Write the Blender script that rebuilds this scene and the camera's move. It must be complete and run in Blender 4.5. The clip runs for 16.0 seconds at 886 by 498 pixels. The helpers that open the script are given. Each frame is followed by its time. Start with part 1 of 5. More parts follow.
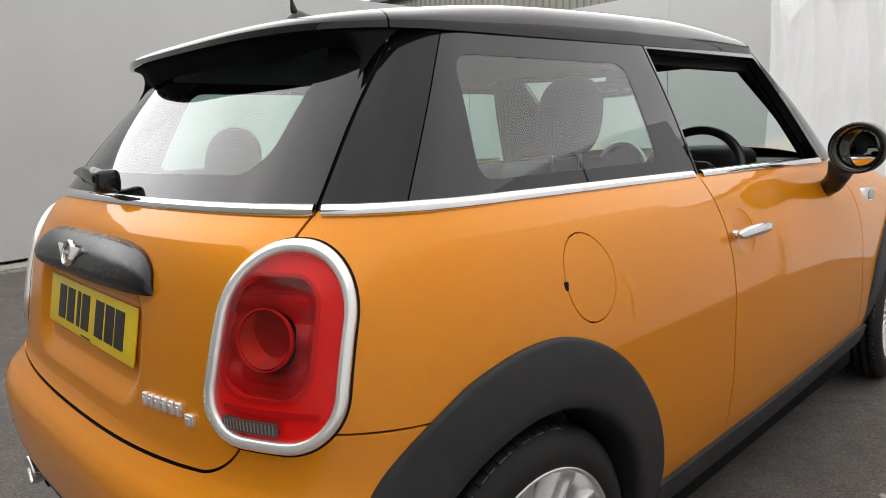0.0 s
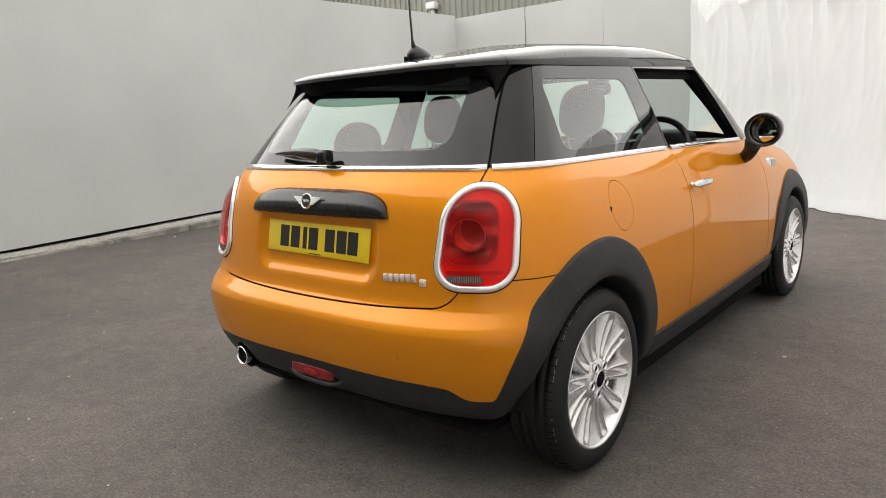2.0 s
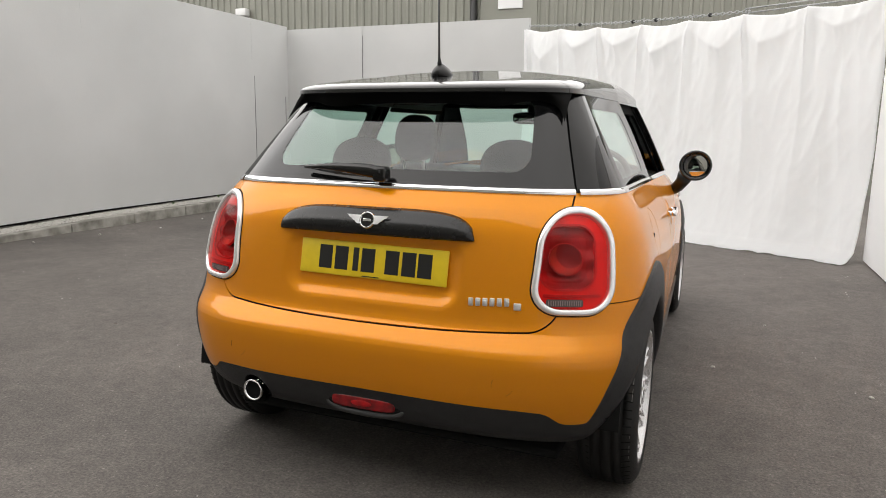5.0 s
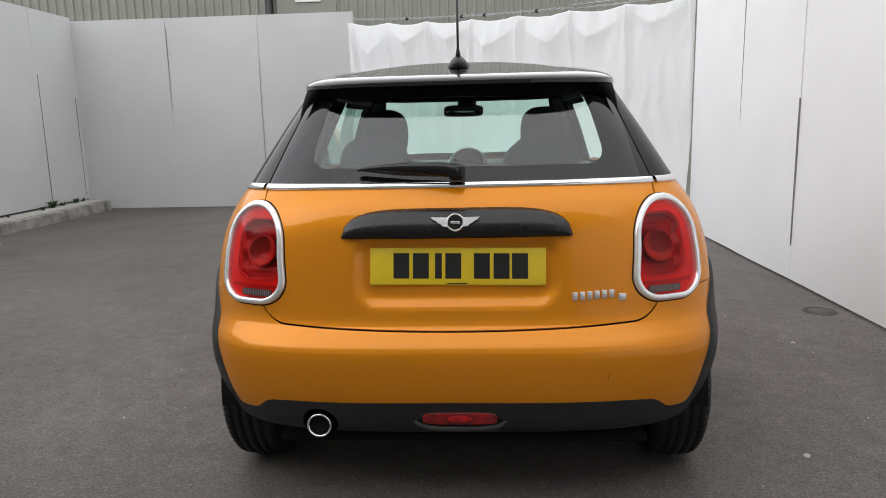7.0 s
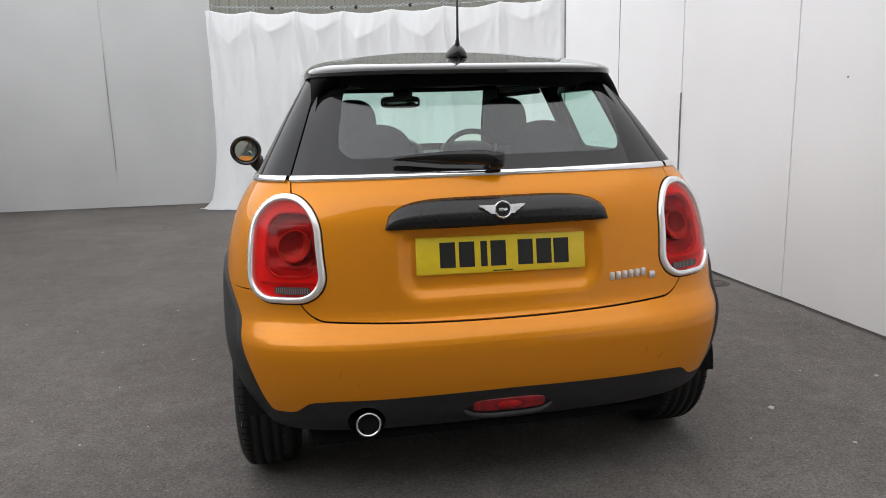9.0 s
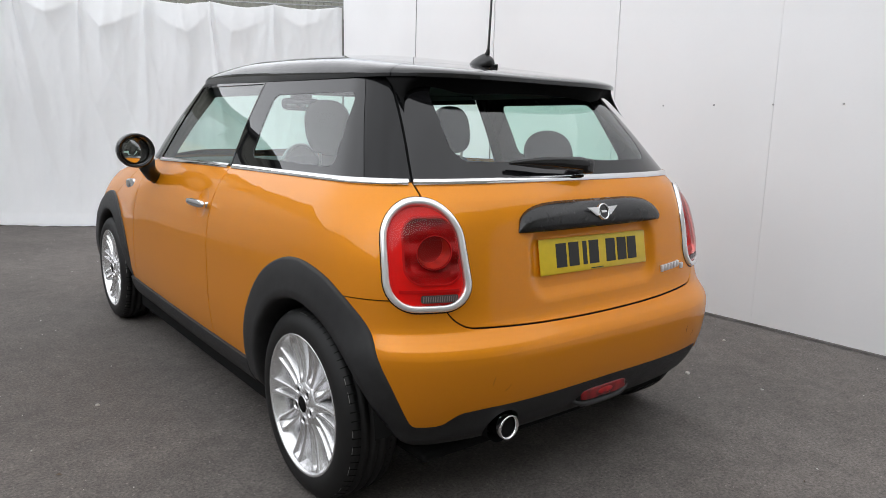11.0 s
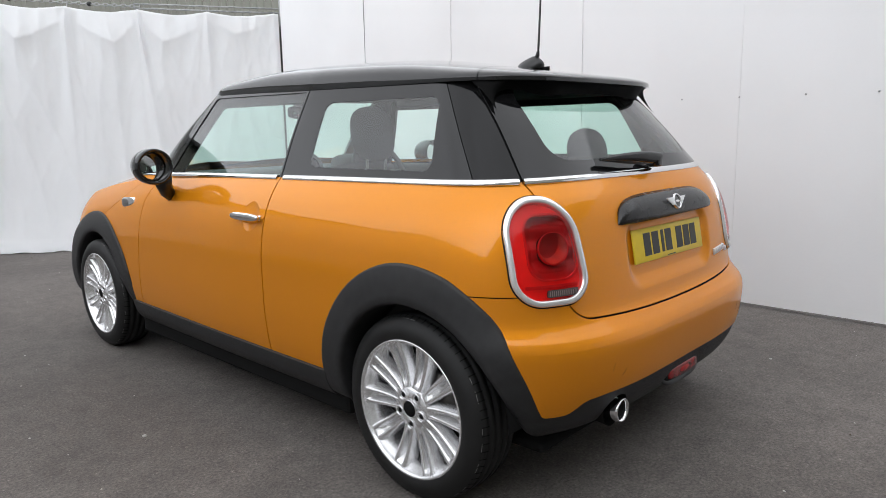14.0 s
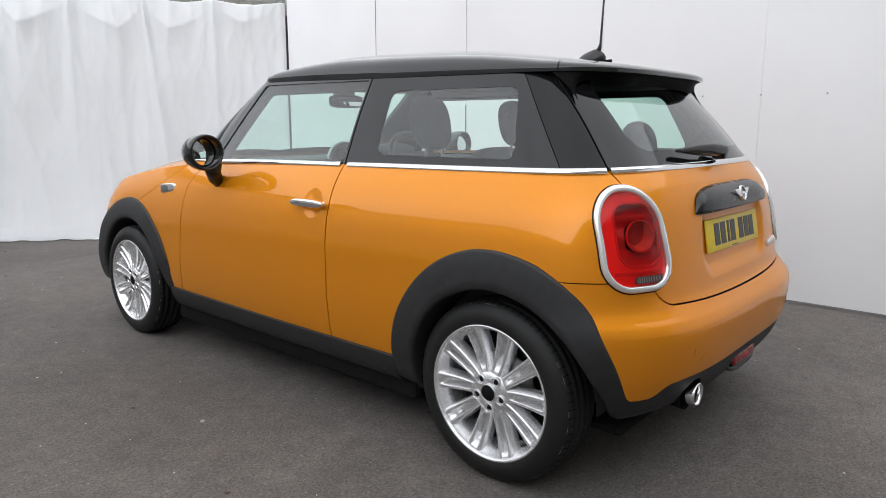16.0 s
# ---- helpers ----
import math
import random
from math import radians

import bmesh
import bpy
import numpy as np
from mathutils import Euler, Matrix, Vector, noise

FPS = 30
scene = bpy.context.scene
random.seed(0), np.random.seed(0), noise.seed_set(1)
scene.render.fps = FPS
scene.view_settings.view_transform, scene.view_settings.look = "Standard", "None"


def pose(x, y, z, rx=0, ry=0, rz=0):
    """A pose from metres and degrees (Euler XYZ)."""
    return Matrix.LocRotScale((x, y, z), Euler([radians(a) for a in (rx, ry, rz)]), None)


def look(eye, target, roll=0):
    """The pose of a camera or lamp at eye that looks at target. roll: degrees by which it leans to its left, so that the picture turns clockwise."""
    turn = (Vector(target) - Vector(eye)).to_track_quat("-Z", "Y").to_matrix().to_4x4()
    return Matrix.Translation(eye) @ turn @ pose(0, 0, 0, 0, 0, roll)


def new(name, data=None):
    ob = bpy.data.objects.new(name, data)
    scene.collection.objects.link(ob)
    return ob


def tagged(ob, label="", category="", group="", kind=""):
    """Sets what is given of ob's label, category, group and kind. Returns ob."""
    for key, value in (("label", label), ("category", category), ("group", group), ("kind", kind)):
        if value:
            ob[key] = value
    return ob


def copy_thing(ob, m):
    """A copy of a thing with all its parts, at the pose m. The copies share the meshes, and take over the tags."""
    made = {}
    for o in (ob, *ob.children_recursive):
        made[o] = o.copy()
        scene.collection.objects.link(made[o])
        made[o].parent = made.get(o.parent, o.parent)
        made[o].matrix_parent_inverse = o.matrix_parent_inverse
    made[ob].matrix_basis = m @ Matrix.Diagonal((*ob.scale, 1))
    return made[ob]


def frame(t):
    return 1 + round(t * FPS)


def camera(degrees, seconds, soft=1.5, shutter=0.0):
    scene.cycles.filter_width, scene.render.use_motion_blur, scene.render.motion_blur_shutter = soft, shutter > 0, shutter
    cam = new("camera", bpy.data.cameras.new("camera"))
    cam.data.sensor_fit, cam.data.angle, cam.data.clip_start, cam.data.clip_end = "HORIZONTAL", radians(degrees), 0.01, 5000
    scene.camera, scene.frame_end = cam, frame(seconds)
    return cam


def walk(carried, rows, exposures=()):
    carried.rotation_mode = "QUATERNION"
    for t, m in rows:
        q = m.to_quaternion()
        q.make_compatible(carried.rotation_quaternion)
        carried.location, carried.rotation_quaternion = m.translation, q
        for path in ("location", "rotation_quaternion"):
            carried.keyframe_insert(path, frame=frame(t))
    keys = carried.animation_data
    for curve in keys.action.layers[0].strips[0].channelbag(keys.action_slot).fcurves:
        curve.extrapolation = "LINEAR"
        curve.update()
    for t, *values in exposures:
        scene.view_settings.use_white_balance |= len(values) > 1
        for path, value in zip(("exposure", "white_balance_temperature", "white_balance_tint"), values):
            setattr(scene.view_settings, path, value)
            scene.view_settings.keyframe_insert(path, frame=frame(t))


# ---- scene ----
cam = camera(65.6, 16.0, soft=0.9)
PATH = [
    (0, (1.527, -0.899, 1.138), (0.097, 0.478, 0.800), -2.3),
    (0.5, (1.66, -1.19, 1.13), (0.299, 0.236, 0.793), -0.8),
    (1, (1.769, -1.459, 1.154), (0.42, -0.02, 0.824), -2.0),
    (1.5, (1.777, -1.754, 1.163), (0.475, -0.277, 0.813), -2.2),
    (2, (1.814, -1.946, 1.176), (0.546, -0.446, 0.8), -3.1),
    (2.5, (1.84, -1.999, 1.179), (0.582, -0.484, 0.829), -2.8),
    (3, (1.832, -1.996, 1.17), (0.616, -0.447, 0.82), -2.1),
    (3.5, (1.808, -2.016, 1.171), (0.628, -0.439, 0.824), -1.8),
    (3.7, (1.772, -2.056, 1.171), (0.602, -0.473, 0.815), -0.9),
    (5.8, (0.428, -2.451, 1.217), (0.112, -0.506, 0.875), -0.0),
    (6, (0.317, -2.437, 1.209), (0.086, -0.482, 0.858), -0.2),
    (6.5, (0.122, -2.442, 1.215), (-0.036, -0.479, 0.863), -0.9),
    (7, (0.078, -2.454, 1.204), (-0.037, -0.489, 0.849), -1.4),
    (7.5, (0.063, -2.464, 1.203), (-0.064, -0.5, 0.847), -1.9),
    (8, (-0.044, -2.49, 1.203), (-0.087, -0.524, 0.841), -1.9),
    (8.5, (-0.281, -2.451, 1.192), (-0.166, -0.492, 0.808), -1.2),
    (8.7, (-0.379, -2.438, 1.2), (-0.169, -0.487, 0.815), -1.3),
    (10.8, (-1.651, -1.954, 1.177), (-0.486, -0.366, 0.83), 0.8),
    (11, (-1.749, -1.882, 1.182), (-0.528, -0.338, 0.83), 1.3),
    (11.5, (-1.959, -1.687, 1.171), (-0.633, -0.233, 0.81), -0.3),
    (12, (-2.148, -1.572, 1.181), (-0.726, -0.214, 0.813), -0.1),
    (12.5, (-2.224, -1.519, 1.181), (-0.794, -0.165, 0.831), -0.3),
    (13, (-2.23, -1.509, 1.178), (-0.785, -0.169, 0.835), -0.9),
    (13.5, (-2.232, -1.5, 1.177), (-0.788, -0.159, 0.838), -1.0),
    (14, (-2.244, -1.497, 1.178), (-0.805, -0.15, 0.836), -1.0),
    (14.5, (-2.284, -1.512, 1.173), (-0.844, -0.167, 0.833), -1.0),
    (15, (-2.316, -1.512, 1.174), (-0.877, -0.167, 0.826), -0.7),
    (15.5, (-2.361, -1.462, 1.172), (-0.91, -0.132, 0.817), -0.6),
    (16, (-2.501, -1.27, 1.161), (-1.014, 0.019, 0.804), 0.0),
]
walk(cam, [(t, look(eye, target, roll)) for t, eye, target, roll in PATH], exposures=[(0.0, 0.55, 6650, 10), (1.0, 0.54, 6800, 10), (2.0, 0.73, 6950, 10), (3.5, 0.80, 7050, 10), (7.0, 0.46, 6420, 10), (8.5, 0.46, 6400, 10), (11.0, 0.46, 6300, 10), (16.0, 0.49, 6250, 10)])

# ---- world, sun ----
world = bpy.data.worlds.new("overcast_sky")
scene.world = world
world.use_nodes = True
wn = world.node_tree.nodes
wl = world.node_tree.links
sky = wn.new("ShaderNodeTexSky")
sky.sky_type = "NISHITA"
sky.sun_disc = False
sky.sun_elevation = radians(45)
sky.sun_rotation = radians(241)
sky.air_density, sky.dust_density, sky.ozone_density = 1.0, 0.4, 1.0
grey = wn.new("ShaderNodeHueSaturation")
grey.inputs["Saturation"].default_value = 0.16
wl.new(sky.outputs["Color"], grey.inputs["Color"])
# soft cloud cover
cloud_at = wn.new("ShaderNodeTexCoord")
cloud = wn.new("ShaderNodeTexNoise")
cloud.inputs["Scale"].default_value = 2.4
cloud.inputs["Detail"].default_value = 5
cloud.inputs["Roughness"].default_value = 0.55
wl.new(cloud_at.outputs["Generated"], cloud.inputs["Vector"])
cover = wn.new("ShaderNodeMapRange")
cover.inputs["From Min"].default_value, cover.inputs["From Max"].default_value = 0.34, 0.66
cover.inputs["To Min"].default_value, cover.inputs["To Max"].default_value = 0.70, 1.32
wl.new(cloud.outputs["Fac"], cover.inputs["Value"])
shade = wn.new("ShaderNodeVectorMath")
shade.operation = "SCALE"
wl.new(grey.outputs["Color"], shade.inputs[0])
wl.new(cover.outputs["Result"], shade.inputs["Scale"])
wl.new(shade.outputs[0], wn["Background"].inputs["Color"])
wn["Background"].inputs["Strength"].default_value = 0.168

sun = new("sun", bpy.data.lights.new("sun", "SUN"))
sun.data.energy = 2.1
sun.data.angle = radians(172)
sun.data.color = (1.0, 0.97, 0.93)
sun.matrix_world = look((-2.6, -1.3, 8.4), (0.0, 0.0, 0.0))


# ---- materials ----
def lin(r, g, b):
    """sRGB 0 to 255 to linear."""
    return tuple(((c / 255 + 0.055) / 1.055) ** 2.4 if c > 10 else c / 255 / 12.92 for c in (r, g, b)) + (1.0,)


def material(name, colour, rough=0.5, metal=0.0, coat=0.0, vary=0.0, scale=5.0, bump=0.0, bump_scale=200.0, spec=0.5,
             colour2=None, rough_vary=0.0, coat_rough=0.03, stretch=(1, 1, 1)):
    """A principled surface whose colour wanders between two tones at two scales, with fine relief."""
    m = bpy.data.materials.new(name)
    m.use_nodes = True
    n, l = m.node_tree.nodes, m.node_tree.links
    p = n["Principled BSDF"]
    p.inputs["Base Color"].default_value = colour
    p.inputs["Roughness"].default_value = rough
    p.inputs["Metallic"].default_value = metal
    p.inputs["Coat Weight"].default_value = coat
    p.inputs["Coat Roughness"].default_value = coat_rough
    p.inputs["Specular IOR Level"].default_value = spec
    co = n.new("ShaderNodeTexCoord")
    mp = n.new("ShaderNodeMapping")
    mp.inputs["Scale"].default_value = stretch
    l.new(co.outputs["Object"], mp.inputs["Vector"])
    if vary or colour2:
        big = n.new("ShaderNodeTexNoise")
        big.inputs["Scale"].default_value = scale
        big.inputs["Detail"].default_value = 6
        l.new(mp.outputs["Vector"], big.inputs["Vector"])
        mix = n.new("ShaderNodeMix")
        mix.data_type = "RGBA"
        ramp = n.new("ShaderNodeMapRange")
        ramp.inputs["From Min"].default_value, ramp.inputs["From Max"].default_value = 0.35, 0.68
        l.new(big.outputs["Fac"], ramp.inputs["Value"])
        l.new(ramp.outputs["Result"], mix.inputs["Factor"])
        mix.inputs["A"].default_value = colour
        mix.inputs["B"].default_value = colour2 or tuple(c * (1 - vary) for c in colour[:3]) + (1,)
        l.new(mix.outputs["Result"], p.inputs["Base Color"])
        if rough_vary:
            rr = n.new("ShaderNodeMapRange")
            rr.inputs["To Min"].default_value, rr.inputs["To Max"].default_value = rough, rough + rough_vary
            l.new(big.outputs["Fac"], rr.inputs["Value"])
            l.new(rr.outputs["Result"], p.inputs["Roughness"])
    if bump:
        fine = n.new("ShaderNodeTexNoise")
        fine.inputs["Scale"].default_value = bump_scale
        fine.inputs["Detail"].default_value = 4
        l.new(mp.outputs["Vector"], fine.inputs["Vector"])
        bm_ = n.new("ShaderNodeBump")
        bm_.inputs["Strength"].default_value = 1.0
        bm_.inputs["Distance"].default_value = bump
        l.new(fine.outputs["Fac"], bm_.inputs["Height"])
        l.new(bm_.outputs["Normal"], p.inputs["Normal"])
    return m


def glass_material(name, tint, gloss=1.0, least=0.09):
    """A thin pane: what lies behind it shows through its tint, and Fresnel gives the gloss."""
    m = bpy.data.materials.new(name)
    m.use_nodes = True
    n, l = m.node_tree.nodes, m.node_tree.links
    n.remove(n["Principled BSDF"])
    see = n.new("ShaderNodeBsdfTransparent")
    see.inputs["Color"].default_value = tint
    shine = n.new("ShaderNodeBsdfGlossy")
    shine.inputs["Roughness"].default_value = 0.01
    shine.inputs["Color"].default_value = (gloss, gloss, gloss, 1)
    lw = n.new("ShaderNodeLayerWeight")
    lw.inputs["Blend"].default_value = 0.5
    pw = n.new("ShaderNodeMath")
    pw.operation = "POWER"
    pw.inputs[1].default_value = 4.5
    l.new(lw.outputs["Facing"], pw.inputs[0])
    fr = n.new("ShaderNodeMapRange")
    fr.inputs["To Min"].default_value, fr.inputs["To Max"].default_value = least, 1.0
    l.new(pw.outputs[0], fr.inputs["Value"])
    mix = n.new("ShaderNodeMixShader")
    l.new(fr.outputs["Result"], mix.inputs["Fac"])
    l.new(see.outputs[0], mix.inputs[1])
    l.new(shine.outputs[0], mix.inputs[2])
    l.new(mix.outputs[0], n["Material Output"].inputs["Surface"])
    return m


def asphalt_material():
    """Worn asphalt: broad stains, hand-sized mottling, fine chippings and a few pale ones."""
    m = material("asphalt", (0.12, 0.11, 0.10, 1), rough=0.85)
    n, l = m.node_tree.nodes, m.node_tree.links
    p = n["Principled BSDF"]
    co = n.new("ShaderNodeTexCoord")

    def wave(scale, detail, rough, lo, hi, out0, out1, kind="ShaderNodeTexNoise", twist=0.0):
        t = n.new(kind)
        t.inputs["Scale"].default_value = scale
        if kind == "ShaderNodeTexNoise":
            t.inputs["Detail"].default_value = detail
            t.inputs["Roughness"].default_value = rough
            t.inputs["Distortion"].default_value = twist
        l.new(co.outputs["Object"], t.inputs["Vector"])
        r = n.new("ShaderNodeMapRange")
        r.inputs["From Min"].default_value, r.inputs["From Max"].default_value = lo, hi
        r.inputs["To Min"].default_value, r.inputs["To Max"].default_value = out0, out1
        l.new(t.outputs["Fac"] if kind == "ShaderNodeTexNoise" else t.outputs["Color"], r.inputs["Value"])
        return r.outputs["Result"], t

    def times(a, b):
        k = n.new("ShaderNodeMath")
        k.operation = "MULTIPLY"
        l.new(a, k.inputs[0])
        l.new(b, k.inputs[1])
        return k.outputs[0]

    tone, _ = wave(0.45, 5, 0.6, 0.32, 0.68, 0.0, 1.0, twist=0.6)
    base = n.new("ShaderNodeMix")
    base.data_type = "RGBA"
    base.inputs["A"].default_value = (0.088, 0.079, 0.072, 1)
    base.inputs["B"].default_value = (0.136, 0.122, 0.111, 1)
    l.new(tone, base.inputs["Factor"])
    stain, _ = wave(2.6, 7, 0.7, 0.36, 0.62, 0.89, 1.09, twist=0.8)
    mottle, _ = wave(14.0, 6, 0.75, 0.3, 0.7, 0.80, 1.20)
    grit, gt = wave(95.0, 4, 0.75, 0.3, 0.70, 0.50, 1.52)
    each, vt = wave(95.0, 0, 0, 0.0, 1.0, 0.86, 1.14, "ShaderNodeTexVoronoi")
    pale, _ = wave(60.0, 3, 0.6, 0.64, 0.74, 1.0, 2.1)
    # light painted into the colour: the ground brightens towards the right wall
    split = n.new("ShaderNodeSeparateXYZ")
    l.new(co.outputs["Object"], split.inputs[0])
    shift = n.new("ShaderNodeMapRange")
    shift.interpolation_type = "SMOOTHSTEP"
    shift.inputs["From Min"].default_value, shift.inputs["From Max"].default_value = -3.0, 2.3
    shift.inputs["To Min"].default_value, shift.inputs["To Max"].default_value = 0.88, 1.22
    l.new(split.outputs["X"], shift.inputs["Value"])
    k = times(times(times(times(stain, mottle), times(grit, each)), pale), shift.outputs["Result"])
    mul = n.new("ShaderNodeVectorMath")
    mul.operation = "SCALE"
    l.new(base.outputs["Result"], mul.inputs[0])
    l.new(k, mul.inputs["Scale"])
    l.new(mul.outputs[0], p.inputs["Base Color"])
    b = n.new("ShaderNodeBump")
    b.inputs["Distance"].default_value = 0.004
    b.inputs["Strength"].default_value = 0.8
    l.new(gt.outputs["Fac"], b.inputs["Height"])
    l.new(b.outputs["Normal"], p.inputs["Normal"])
    return m


PAINT = material("orange_metallic_paint", (0.77, 0.270, 0.007, 1), rough=0.36, metal=0.32, coat=0.75, vary=0.06, scale=400, coat_rough=0.012, spec=0.0)
BLACK_PAINT = material("black_gloss_paint", (0.008, 0.008, 0.0085, 1), rough=0.25, coat=1.0, coat_rough=0.015, spec=0.1)
BLACK_GLASS = material("black_frit_glass", (0.007, 0.007, 0.0075, 1), rough=0.06, coat=1.0, coat_rough=0.01, spec=0.0)
PILLAR_BLACK = material("black_pillar_cover", (0.008, 0.008, 0.0085, 1), rough=0.10, coat=0.6, coat_rough=0.03, spec=0.0)
PLASTIC = material("grained_black_plastic", (0.024, 0.024, 0.025, 1), rough=0.55, spec=0.42, vary=0.3, scale=30, bump=0.0006, bump_scale=900)
SATIN_BLACK = material("satin_black_plastic", (0.012, 0.012, 0.012, 1), rough=0.35)
BAR_BLACK = material("gloss_black_bar", (0.008, 0.008, 0.0085, 1), rough=0.20, vary=0.3, scale=40, rough_vary=0.12)
DARK = material("dark_underside", (0.013, 0.013, 0.013, 1), rough=1.0, spec=0.05)
CHROME = material("chrome", (0.86, 0.86, 0.87, 1), rough=0.07, metal=1.0)
SILVER = material("silver_wheel_paint", (0.85, 0.85, 0.86, 1), rough=0.27, metal=0.76, coat=0.3, vary=0.1, scale=60)
BADGE = material("satin_chrome", (0.84, 0.84, 0.85, 1), rough=0.30, metal=0.75)
EMBLEM_SILVER = material("bright_silver_emblem", (0.90, 0.90, 0.91, 1), rough=0.42, metal=0.15)
STEEL = material("brushed_steel", (0.45, 0.45, 0.45, 1), rough=0.35, metal=1.0, vary=0.3, scale=40)
BRAKE = material("cast_iron", (0.20, 0.19, 0.18, 1), rough=0.5, metal=0.8, vary=0.4, scale=30)
RUBBER = material("tyre_rubber", (0.010, 0.010, 0.010, 1), rough=0.58, spec=0.4, vary=0.35, scale=18, bump=0.0006, bump_scale=300)
SCUFF = material("pale_rubber_line", (0.22, 0.215, 0.21, 1), rough=0.8)
LENS = glass_material("red_lamp_lens", (0.98, 0.43, 0.41, 1), 0.75, 0.022)
RING_CHROME = material("satin_lamp_chrome", (0.93, 0.93, 0.94, 1), rough=0.22, metal=0.72)
FOG_CORE = material("red_fog_reflector", (0.55, 0.008, 0.012, 1), rough=0.3, vary=0.5, scale=40)
FOG_RED = material("dark_red_fog_lens", (0.33, 0.005, 0.009, 1), rough=0.25, coat=0.3, vary=0.7, scale=22)
# lip plastic kept paler: the light it catches is put into its colour
GREY_PLASTIC = material("lit_lip_plastic", (0.035, 0.035, 0.036, 1), rough=0.5, vary=0.3, scale=30)
MATT_BLACK = material("matt_black_plastic", (0.0025, 0.0025, 0.0025, 1), rough=0.7, spec=0.08)
WIPER_BLACK = material("black_wiper_plastic", (0.005, 0.005, 0.005, 1), rough=0.22)
LAMP_RED = material("red_reflector", (0.46, 0.011, 0.020, 1), rough=0.25, vary=0.55, scale=14)
LAMP_BRIGHT = material("bright_red_light_guide", (0.88, 0.036, 0.032, 1), rough=0.3, vary=0.25, scale=9)
LAMP_LIP = material("pale_red_light_guide_edge", (0.52, 0.018, 0.026, 1), rough=0.3)
LAMP_DARK = material("dark_red_bulb_bowl", (0.22, 0.010, 0.012, 1), rough=0.25, metal=0.1)
LAMP_AMBER = material("amber_bulb", (0.42, 0.040, 0.010, 1), rough=0.3, vary=0.5, scale=30)
LAMP_CLEAR = material("clear_reversing_strip", (0.16, 0.13, 0.13, 1), rough=0.25, metal=0.4, bump=0.001, bump_scale=120)
LAMP_RIB = material("pale_lens_rib", (0.26, 0.20, 0.20, 1), rough=0.3)
PLATE = material("yellow_reflective_plate", (0.80, 0.58, 0.02, 1), rough=0.35, vary=0.06, scale=40)
INK = material("black_ink", (0.012, 0.012, 0.012, 1), rough=0.4)
GLASS = glass_material("green_tinted_glass", (0.75, 0.95, 0.88, 1))
SCREEN_GLASS = glass_material("windscreen_glass", (0.85, 0.96, 0.92, 1))
MIRROR = material("mirror_glass", (0.8, 0.8, 0.8, 1), rough=0.01, metal=1.0)
CLOTH = material("black_seat_cloth", (0.036, 0.036, 0.037, 1), rough=0.9, vary=0.3, scale=60, bump=0.0003, bump_scale=200)
DASH = material("dark_dashboard_plastic", (0.020, 0.020, 0.021, 1), rough=0.6, bump=0.0005, bump_scale=700)
LINING = material("grey_headlining", (0.16, 0.16, 0.155, 1), rough=0.95, vary=0.1, scale=20)
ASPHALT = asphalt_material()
WHITE_BOARD = material("white_painted_board", (0.84, 0.84, 0.845, 1), rough=0.55, vary=0.07, scale=0.9, bump=0.0006, bump_scale=60, colour2=(0.79, 0.79, 0.795, 1))
# left and back boards: darker tones than the right wall's white boards
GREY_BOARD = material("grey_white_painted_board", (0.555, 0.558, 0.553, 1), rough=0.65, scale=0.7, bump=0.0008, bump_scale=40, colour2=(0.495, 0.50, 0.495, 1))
VINYL = material("white_vinyl_sheet", (0.95, 0.955, 0.96, 1), rough=0.32, scale=2.5, bump=0.003, bump_scale=9, colour2=(0.91, 0.915, 0.92, 1))
vt = VINYL.node_tree
glow_through = vt.nodes.new("ShaderNodeBsdfTranslucent")
glow_through.inputs["Color"].default_value = (0.96, 0.965, 0.97, 1)
sheet = vt.nodes.new("ShaderNodeMixShader")
sheet.inputs["Fac"].default_value = 0.55
vt.links.new(vt.nodes["Principled BSDF"].outputs[0], sheet.inputs[1])
vt.links.new(glow_through.outputs[0], sheet.inputs[2])
vt.links.new(sheet.outputs[0], vt.nodes["Material Output"].inputs["Surface"])
CLADDING = material("olive_grey_steel_cladding", (0.235, 0.235, 0.20, 1), rough=0.5, vary=0.12, scale=0.8)
GALV = material("galvanised_steel", (0.42, 0.43, 0.43, 1), rough=0.45, metal=0.8, vary=0.3, scale=20)
CONCRETE = material("kerb_concrete", (0.34, 0.33, 0.30, 1), rough=0.9, colour2=(0.15, 0.145, 0.125, 1), scale=6, bump=0.004, bump_scale=60)
EARTH = material("damp_earth", (0.035, 0.030, 0.024, 1), rough=0.95, vary=0.5, scale=12, bump=0.004, bump_scale=50)
GRAVEL = material("white_limestone_chippings", (0.52, 0.51, 0.48, 1), rough=0.9, colour2=(0.38, 0.37, 0.34, 1), scale=25)
WEED = material("weed_leaf", (0.06, 0.11, 0.03, 1), rough=0.7, vary=0.4, scale=30)
GAP_SHADE = material("gap_shade", (0.02, 0.02, 0.02, 1), rough=0.9)
JOINT = material("shaded_joint", (0.28, 0.28, 0.28, 1), rough=0.9, vary=0.4, scale=8)
IRON = material("rusty_iron_cover", (0.10, 0.085, 0.075, 1), rough=0.75, vary=0.5, scale=15, bump=0.002, bump_scale=80)
LITTER = material("pale_pebble", (0.55, 0.54, 0.50, 1), rough=0.8, vary=0.3, scale=50)
LEAF = material("dry_leaf", (0.10, 0.075, 0.05, 1), rough=0.8)
WHITE_BOX = material("white_plastic_box", (0.7, 0.7, 0.7, 1), rough=0.5)


